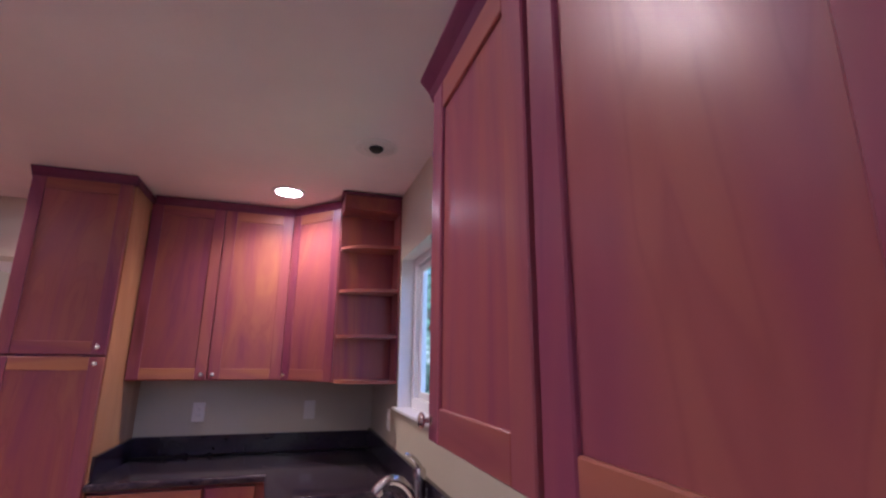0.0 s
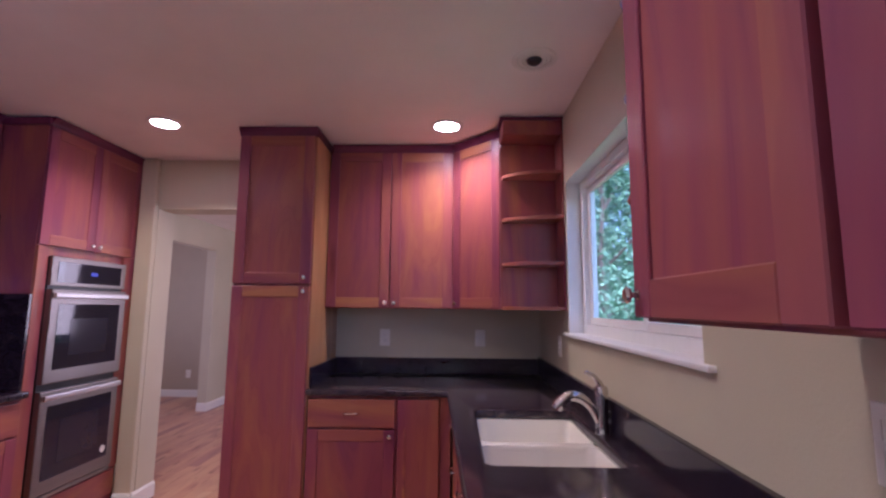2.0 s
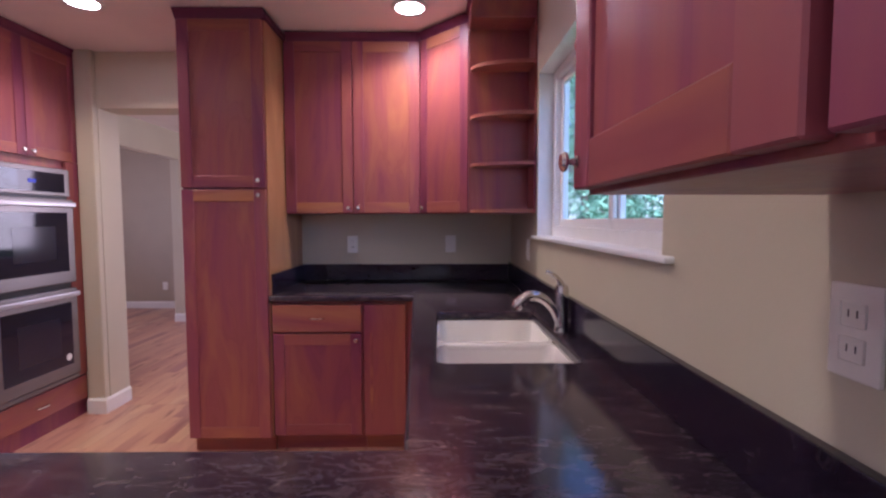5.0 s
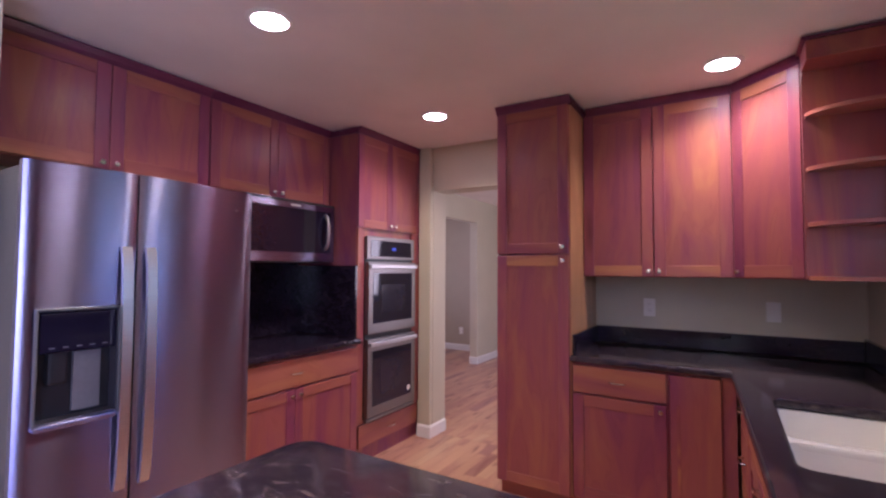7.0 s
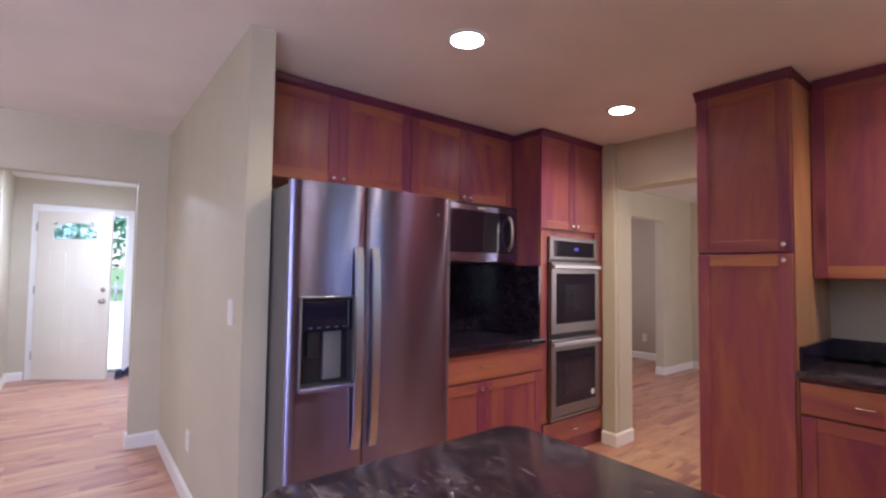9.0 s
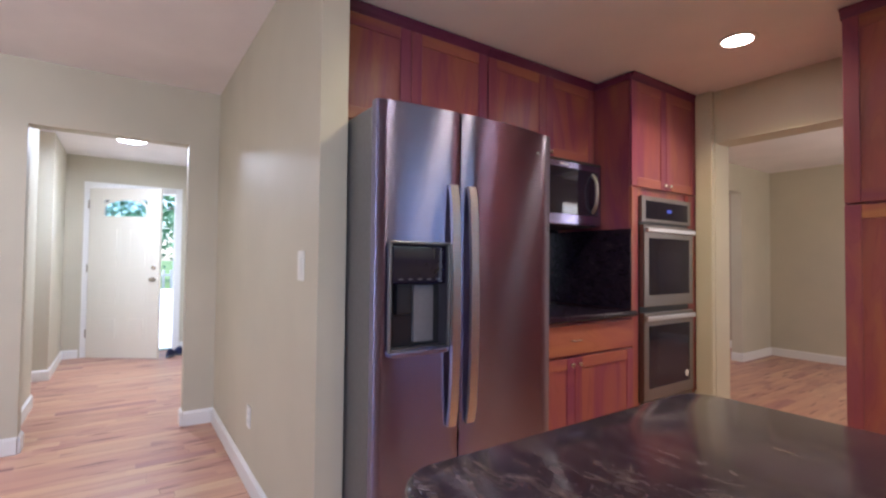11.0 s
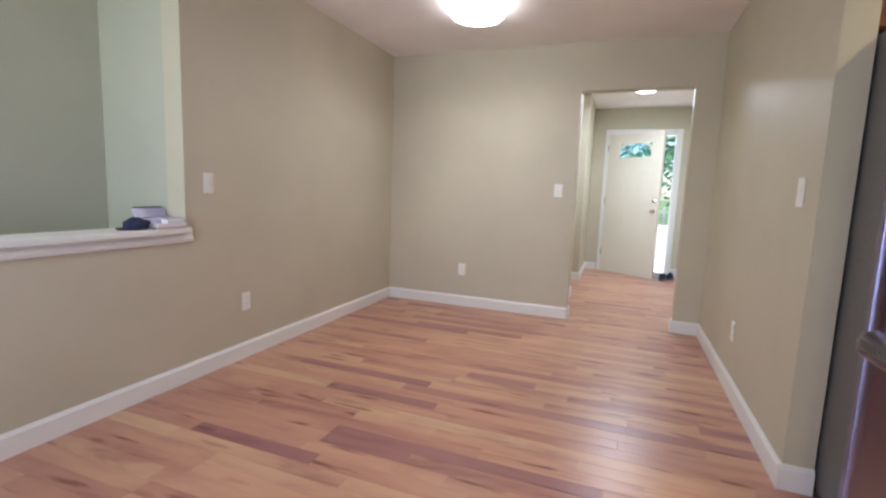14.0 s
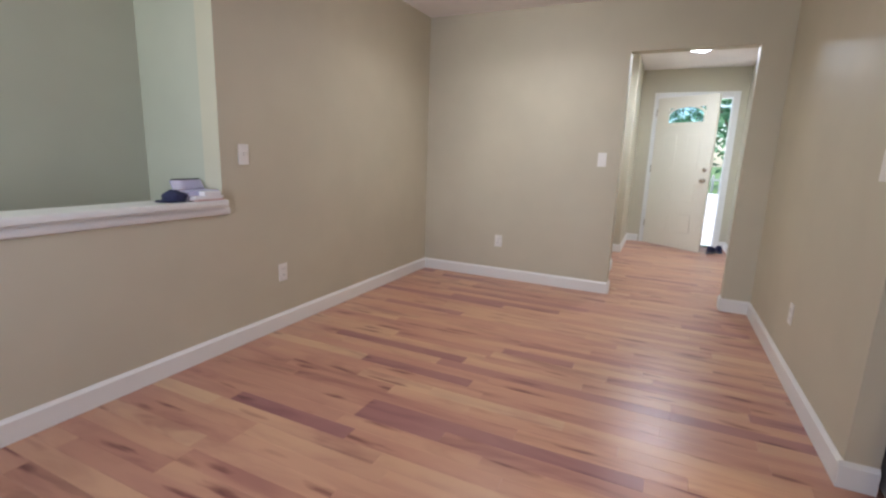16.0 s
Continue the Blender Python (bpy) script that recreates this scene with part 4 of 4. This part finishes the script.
# ---------- outlets and switches ----------
def wall_plate(m, kind, w=0.072, h=0.116):
    """A plate on the plane y = 0 that faces -y."""
    names = {"outlet": ("wall_outlet", "white duplex wall outlet"), "rocker": ("light_switch", "white rocker light switch"),
             "toggle": ("light_switch", "white toggle light switch"), "gfci": ("wall_outlet", "white outlet and switch in a double plate"), "blank": ("wall_outlet", "white wall plate")}
    nm, lab = names[kind]
    p = thing(nm, lab, "outlet" if "outlet" in nm else "switch", m, "wall plates")
    part("plate", bm_box(-w / 2, w / 2, -0.007, -0.0008, -h / 2, h / 2, 0.003, 2), M_PLASTIC, p)
    xs = (-w / 4, w / 4) if kind == "gfci" else (0.0,)
    for i, x in enumerate(xs):
        if kind == "outlet" or (kind == "gfci" and i == 0):
            for z in (-0.021, 0.021):
                soc = part("socket", bm_box(x - 0.017, x + 0.017, -0.0092, -0.0072, z - 0.015, z + 0.015, 0.003, 2), M_PLASTIC, p)
                for sx in (-0.006, 0.006):
                    part("slot", bm_box(x + sx - 0.001, x + sx + 0.001, -0.0096, -0.0093, z - 0.003, z + 0.006), M_BLACK, soc)
        elif kind == "toggle":
            part("toggle", bm_box(x - 0.005, x + 0.005, -0.018, -0.0072, -0.004, 0.014, 0.002), M_PLASTIC, p)
        else:
            part("rocker", bm_box(x - 0.017, x + 0.017, -0.0098, -0.0072, -0.034, 0.034, 0.002), M_PLASTIC, p)
    return p


for x, y, z, rz, k in [(-1.086, 0.0, 1.158, 0, "outlet"), (-0.417, 0.0, 1.160, 0, "rocker"), (0.0, -0.62, 1.158, -90, "outlet"),
                       (-2.684, DY, 1.128, 180, "toggle"), (-2.958, DY, 0.378, 180, "outlet"), (DX, -4.123, 1.171, 90, "toggle"), (DX, -5.006, 0.37, 90, "outlet"),
                       (-2.945, PY0, 1.180, 0, "rocker"), (-3.787, PY0, 0.367, 0, "outlet"), (-4.60, 3.80, 0.342, 0, "outlet")]:
    wall_plate(pose(x, y, z, 0, 0, rz), k)
wall_plate(pose(0.0, -2.642, 1.187, 0, 0, -90), "outlet")

# ---------- front door ----------
frame_1 = thing("door_frame_1", "white painted front door casing", "door frame", None, "", "structure")
for nm, b in (("jamb", (HX - 0.14, HX - 0.001, -3.829, -3.806, 0.003, 2.072)), ("jamb", (HX - 0.14, HX - 0.001, -2.924, -2.901, 0.003, 2.072)), ("head", (HX - 0.14, HX - 0.001, -3.805, -2.925, 2.050, 2.073)),
              ("casing", (HX + 0.001, HX + 0.018, -3.885, -3.815, 0.003, 2.13)), ("casing", (HX + 0.001, HX + 0.018, -2.915, -2.845, 0.003, 2.13)), ("casing", (HX + 0.001, HX + 0.018, -3.814, -2.916, 2.062, 2.13)),
              ("threshold", (HX - 0.14, HX + 0.01, -3.805, -2.925, 0.004, 0.016))):
    part(nm, bm_box(*b, 0.003), M_TRIM if nm != "threshold" else M_NICKEL, frame_1)

leaf = thing("door_1", "cream panelled front door with leaded fanlight, ajar", "door", pose(HX + 0.022, -3.802, 0, 0, 0, 90 - 35.0), "", "structure")
LW, LH = 0.862, 2.045
slabd = bm_join(bm_box(0.0, LW, -0.042, -0.002, 0.012, 1.70, 0.002), bm_box(0.0, 0.17, -0.042, -0.002, 1.7003, LH, 0.002), bm_box(0.70, LW, -0.042, -0.002, 1.7003, LH, 0.002), bm_box(0.1703, 0.6997, -0.042, -0.002, 1.905, LH, 0.002))
part("slab", slabd, M_DOOR, leaf)
for z0, z1 in ((0.20, 0.52), (0.62, 0.94), (1.06, 1.58)):
    for x0 in (0.13, 0.475):
        pn = part("panel", bm_box(x0, x0 + 0.255, -0.0445, -0.0425, z0, z1, 0.0015), M_DOOR, leaf)
        part("raised_field", bm_box(x0 + 0.035, x0 + 0.220, -0.0525, -0.0447, z0 + 0.035, z1 - 0.035, 0.0065), M_DOOR, pn)
arch = [(0.18, 1.705), (0.69, 1.705)] + [(0.435 + 0.255 * math.cos(radians(a)), 1.795 + 0.105 * math.sin(radians(a))) for a in range(0, 181, 12)]
lite = part("fanlight", bm_loft([[Vector((x, y, z)) for x, z in arch] for y in (-0.030, -0.022)]), M_LEADED, leaf, "pale blue leaded glass")
big = [(0.155, 1.680), (0.715, 1.680)] + [(0.435 + 0.280 * math.cos(radians(a)), 1.80 + 0.128 * math.sin(radians(a))) for a in range(0, 181, 12)]
bm = bmesh.new()
a0 = [bm.verts.new((x, -0.050, z)) for x, z in big]
b0 = [bm.verts.new((x, -0.050, z)) for x, z in arch]
a1 = [bm.verts.new((x, -0.0425, z)) for x, z in big]
b1 = [bm.verts.new((x, -0.020, z)) for x, z in arch]
for i in range(len(a0)):
    j = (i + 1) % len(a0)
    bm.faces.new((a0[i], a0[j], b0[j], b0[i]))
    bm.faces.new((a0[j], a0[i], a1[i], a1[j]))
    bm.faces.new((b0[i], b0[j], b1[j], b1[i]))
bmesh.ops.recalc_face_normals(bm, faces=bm.faces[:])
part("fanlight_frame", bm, M_DOOR, leaf)
for x in (0.28, 0.385, 0.485, 0.59):
    part("lead_bar", bm_box(x - 0.003, x + 0.003, -0.0330, -0.0302, 1.715, 1.872), M_BLACK, leaf)
pts = [(0.435 + 0.20 * math.cos(radians(a)), -0.0316, 1.785 + 0.075 * math.sin(radians(a))) for a in range(0, 181, 15)]
part("lead_bar", bm_tube(pts, [0.0035] * len(pts), 6), M_BLACK, leaf)
part("lead_bar", bm_box(0.20, 0.67, -0.0330, -0.0302, 1.742, 1.749), M_BLACK, leaf)
for z, big_k in ((0.955, True), (1.095, False)):
    prof = [(0.031, 0.0), (0.031, 0.006), (0.012, 0.010), (0.012, 0.028), (0.027, 0.036), (0.030, 0.050), (0.022, 0.062), (0.002, 0.065)] if big_k else [(0.029, 0.0), (0.029, 0.008), (0.020, 0.014), (0.016, 0.024), (0.002, 0.025)]
    part("knob" if big_k else "deadbolt", bm_lathe(prof, 18, Matrix.Translation((LW - 0.065, -0.0422, z)) @ Matrix.Rotation(radians(90), 4, "X")), M_NICKEL, leaf, "", True)
for z in (0.25, 1.03, 1.80):
    part("hinge", bm_lathe([(0.007, 0.0), (0.007, 0.10)], 10, Matrix.Translation((-0.006, -0.046, z))), M_NICKEL, leaf, "", True)


def shoe(m):
    s = thing("shoe", "dark blue low shoe on the floor by the front door", "shoe", m, "pair of shoes")
    sole, upper_l = [], []
    for z, k in ((0.0, 0.94), (0.02, 1.0), (0.026, 0.97)):
        sole.append([Vector((k * 0.045 * math.sin(a) * (1.0 - 0.18 * math.cos(a)), k * 0.14 * math.cos(a), z)) for a in [2 * math.pi * i / 20 for i in range(20)]])
    part("sole", bm_loft(sole), M_GREYPLASTIC, s, "", True)
    for z, k, sh in ((0.0265, 0.95, 0), (0.05, 0.92, -0.004), (0.075, 0.66, -0.035), (0.095, 0.50, -0.055)):
        upper_l.append([Vector((k * 0.044 * math.sin(a), sh + k * 0.135 * math.cos(a), z)) for a in [2 * math.pi * i / 20 for i in range(20)]])
    part("upper", bm_loft(upper_l), M_NAVY, s, "navy fabric upper", True)
    for i in range(3):
        part("lace", bm_box(-0.02, 0.02, 0.02 + i * 0.018, 0.026 + i * 0.018, 0.072 - i * 0.006, 0.077 - i * 0.006, 0.001), M_PAPER, s)
    return s


shoe(pose(-7.78, -2.965, 0.004, 0, 0, 70))
shoe(pose(-7.90, -2.87, 0.004, 0, 0, 95))

# ---------- things on the ledge ----------
LZ = 0.8855
def crumpled(name, label, cat, m, sx, sy, sz, mat, seed, amount=0.22):
    bm = bmesh.new()
    bmesh.ops.create_icosphere(bm, subdivisions=3, radius=1.0)
    for v in bm.verts:
        n = noise.noise(v.co * 1.6 + Vector((seed, 0, 0))) + 0.5 * noise.noise(v.co * 3.7 + Vector((0, seed, 0)))
        v.co *= 1 + amount * n
        v.co = Vector((v.co.x * sx, v.co.y * sy, max(0.0, (v.co.z * 0.8 + 0.35)) * sz))
    return single(name, bm, mat, label, cat, "", "", True, m)


cap = crumpled("baseball_cap", "dark navy cloth cap lying on the ledge", "cap", pose(-2.275, DY - 0.035, LZ), 0.062, 0.055, 0.052, M_NAVY, 3.0)
part("brim", bm_loft([[Vector((0.05 + 0.045 * math.cos(radians(a)), 0.045 * math.sin(radians(a)), z)) for a in range(0, 360, 20)] for z in (0.004, 0.009)]), M_NAVY, cap)
box = thing("plastic_case", "pale lilac plastic case with open dark-edged lid", "case", pose(-2.425, DY - 0.07, LZ, 0, 0, 3))
part("tray", bm_join(bm_box(-0.10, 0.11, -0.06, 0.06, 0.0005, 0.050, 0.008, 2)), M_LILAC, box)
lid = part("lid", bm_box(-0.09, 0.10, -0.004, 0.004, 0.0, 0.055, 0.004, 2), M_LILAC, box)
lid.matrix_local = pose(0, -0.045, 0.0505, 28)
part("lid_edge", bm_box(-0.08, 0.09, -0.006, 0.006, 0.0555, 0.062, 0.002), M_BLACK, lid)
papers = thing("paper_stack", "small stack of white and pink papers on the ledge", "paper", pose(-2.410, DY + 0.018, LZ, 0, 0, -4))
for i, (dx, mt) in enumerate(((0.0, M_PINK), (0.006, M_PAPER), (-0.004, M_PAPER))):
    part("sheet", bm_box(-0.085 + dx, 0.075 + dx, -0.028, 0.030, 0.0004 + i * 0.0085, 0.008 + i * 0.0085, 0.001), mt, papers)
part("box", bm_box(-0.075, 0.02, -0.026, 0.026, 0.0262, 0.048, 0.002), M_PAPER, papers, "small white carton")

# ---------- outside ----------
single("ground", bm_box(-400, 400, -400, 400, -0.35, -0.20), M_GRASS, "green lawn around the house", "ground", kind="structure")
single("pavement_porch", bm_box(-23.0, HX - 0.141, -8.0, 2.0, -0.199, -0.01, 0.01), M_CONCRETE, "pale concrete porch and path by the front door", "pavement", kind="structure")
single("roof", bm_box(-8.7, 0.5, -6.9, 4.2, CEIL + 0.1205, CEIL + 0.32, 0.02), M_ROOF, "dark flat roof slab over the house", "roof", kind="structure")


def tree(x, y, h, spread, seed, leaves=2600, mat=M_LEAF, leaf=0.11, low=0.35):
    rnd = random.Random(seed)
    t = thing("tree", "leafy green garden tree", "tree", pose(x, y, -0.2), "garden trees")
    pts = [(0.1 * math.sin(i * 1.3 + seed), 0.1 * math.cos(i + seed), h * 0.8 * i / 6) for i in range(7)]
    part("trunk", bm_tube(pts, [0.16 * (1 - 0.12 * i) for i in range(7)], 10), M_BARK, t, "", True)
    ends = []
    for i in range(9):
        a, up = rnd.uniform(0, 6.28), rnd.uniform(low, 0.95)
        r = spread * rnd.uniform(0.5, 1.0)
        b = Vector((0.1 * math.sin(seed), 0.1, h * max(0.15, up - 0.2)))
        e = Vector((r * math.cos(a), r * math.sin(a), h * up))
        m_ = (b + e) / 2 + Vector((0, 0, 0.15 * h * rnd.random()))
        q = curve_points([b, m_, e], 4)
        part("limb", bm_tube(q, [0.06 * (1 - 0.09 * k) for k in range(len(q))], 7), M_BARK, t, "", True)
        ends += [e, m_, (e + m_) / 2]
    ends.append(Vector((0, 0, h * 0.95)))
    verts, faces = [], []
    for _ in range(leaves):
        c = rnd.choice(ends) + Vector([rnd.gauss(0, spread * 0.24) for _ in range(3)])
        u = Vector([rnd.gauss(0, 1) for _ in range(3)]).normalized()
        w = u.cross(Vector([rnd.gauss(0, 1) for _ in range(3)])).normalized()
        s = leaf * rnd.uniform(0.6, 1.4)
        n0 = len(verts)
        verts += [c - u * s, c + w * s * 0.45, c + u * s, c - w * s * 0.45]
        faces.append((n0, n0 + 1, n0 + 2, n0 + 3))
    me = bpy.data.meshes.new("crown")
    me.from_pydata(verts, [], faces)
    me.materials.append(mat)
    cr = new("crown", me)
    cr.parent = t
    return t


for i, (x, y, h, s) in enumerate([(4.6, 13.0, 8.0, 3.0), (8.0, 17.5, 10.0, 3.8), (3.6, 21.0, 12.0, 4.0), (10.0, 25.0, 14.0, 4.8), (8.2, 7.5, 8.0, 2.9), (14.0, 11.5, 12.0, 4.2), (11.0, -3.5, 8.5, 3.2)]):
    tree(x, y, h, s, i + 1, 14000, M_LEAF, 0.095, 0.12)
for i, (x, y, h, s) in enumerate([(-27.0, -1.0, 8.5, 3.4), (-34.0, -4.5, 9.5, 4.0), (-31.0, 2.4, 9.0, 3.8)]):
    tree(x, y, h, s, i + 20, 2600, M_LEAF, 0.20, 0.3)
hedge = thing("hedge", "dark green clipped hedge behind the kitchen window", "hedge", pose(5.4, 12.0, -0.2))
rnd = random.Random(5)
verts, faces = [], []
for _ in range(5000):
    c = Vector((rnd.gauss(0, 0.28), rnd.uniform(-7, 7), abs(rnd.gauss(0.75, 0.4))))
    u = Vector([rnd.gauss(0, 1) for _ in range(3)]).normalized()
    w = u.cross(Vector([rnd.gauss(0, 1) for _ in range(3)])).normalized()
    s = 0.08 * rnd.uniform(0.6, 1.4)
    n0 = len(verts)
    verts += [c - u * s, c + w * s * 0.5, c + u * s, c - w * s * 0.5]
    faces.append((n0, n0 + 1, n0 + 2, n0 + 3))
me = bpy.data.meshes.new("foliage")
me.from_pydata(verts, [], faces)
me.materials.append(M_LEAF2)
new("foliage", me).parent = hedge
bench = thing("garden_fence", "low grey wooden fence far beyond the path", "fence", pose(-23.5, -3.0, -0.2))
for i in range(9):
    part("picket", bm_box(-0.03, 0.03, i * 0.28, i * 0.28 + 0.09, 0.0, 0.95, 0.01), M_SIDING, bench)
part("rail", bm_box(0.031, 0.07, 0.0, 2.4, 0.70, 0.78, 0.005), M_SIDING, bench)

# ---------- floor of oak planks ----------
floor = single("floor", bm_box(-8.36, 0.15, -6.55, 3.92, -0.19, -0.0165), M_CONCRETE, "reddish oak strip floor, laid lengthwise", "floor", kind="structure")
PW = 0.082
LENGTHS = (0.42, 0.66, 0.90, 1.20)


def plank_rows(x0, x1, y0, y1, seed):
    rnd = random.Random(seed)
    out = []
    x = x0
    while x < x1 - 0.01:
        y = y0 - rnd.uniform(0.0, 0.4)
        while y < y1 - 0.02:
            k = rnd.choice((0, 1, 1, 2, 2, 3))
            out.append((x, y, k))
            y += LENGTHS[k]
        x += PW
    return out


def plank_verts(ln):
    e, g, d = 0.0007, 0.0002, 0.0160
    base = [(g, g, -d), (PW - g, g, -d), (PW - g, ln - g, -d), (g, ln - g, -d)]
    mid_ = [(g, g, -e), (PW - g, g, -e), (PW - g, ln - g, -e), (g, ln - g, -e)]
    top = [(g + e, g + e, 0), (PW - g - e, g + e, 0), (PW - g - e, ln - g - e, 0), (g + e, ln - g - e, 0)]
    faces = [(8, 9, 10, 11)]
    for a in (0, 4):
        for i in range(4):
            j = (i + 1) % 4
            faces.append((a + i, a + j, a + 4 + j, a + 4 + i))
    return base + mid_ + top, faces


ROOMS = [(-5.02, 0.05, -5.87, 0.10), (-8.36, -5.02, -5.36, -2.70), (-2.59, 0.05, -6.49, -5.87), (-6.06, -0.25, 0.10, 3.86), (-6.06, -3.6, -0.05, 0.10)]
PLANKS = []
for ln in LENGTHS:
    me = bpy.data.meshes.new("plank")
    v, f = plank_verts(ln)
    me.from_pydata(v, [], f)
    me.materials.append(M_FLOOR)
    PLANKS.append(me)

near_rows, rest_rows = [], []
for x, y, k in plank_rows(-8.36, 0.1, -6.5, 3.86, 11):
    if -4.95 < x < -2.0 and y > -5.80 and y + LENGTHS[k] < -2.87:
        near_rows.append((x, y, LENGTHS[k], k))
        continue
    for x0, x1, y0, y1 in ROOMS:
        a, e = max(y, y0), min(y + LENGTHS[k], y1)
        if x0 <= x + PW / 2 <= x1 and e - a > 0.02:
            rest_rows.append((x, a, e - a, k))
near_rows.sort(key=lambda r: -r[0])
rest_rows += near_rows[300:]
for x, y, ln, k in near_rows[:300]:
    p = new("plank", PLANKS[k])
    p.location = (x, y, 0.003)
    p.parent = floor
verts, faces = [], []
for x, y, ln, k in rest_rows:
    v, f = plank_verts(ln)
    n0 = len(verts)
    verts += [(a + x, b + y, c + 0.003) for a, b, c in v]
    faces += [tuple(n0 + i for i in q) for q in f]
me = bpy.data.meshes.new("plank_field")
me.from_pydata(verts, [], faces)
me.materials.append(M_FLOOR_REST)
fld = new("plank_field", me)
fld.parent = floor
tagged(fld, "oak strips of the other rooms", kind="stuff")
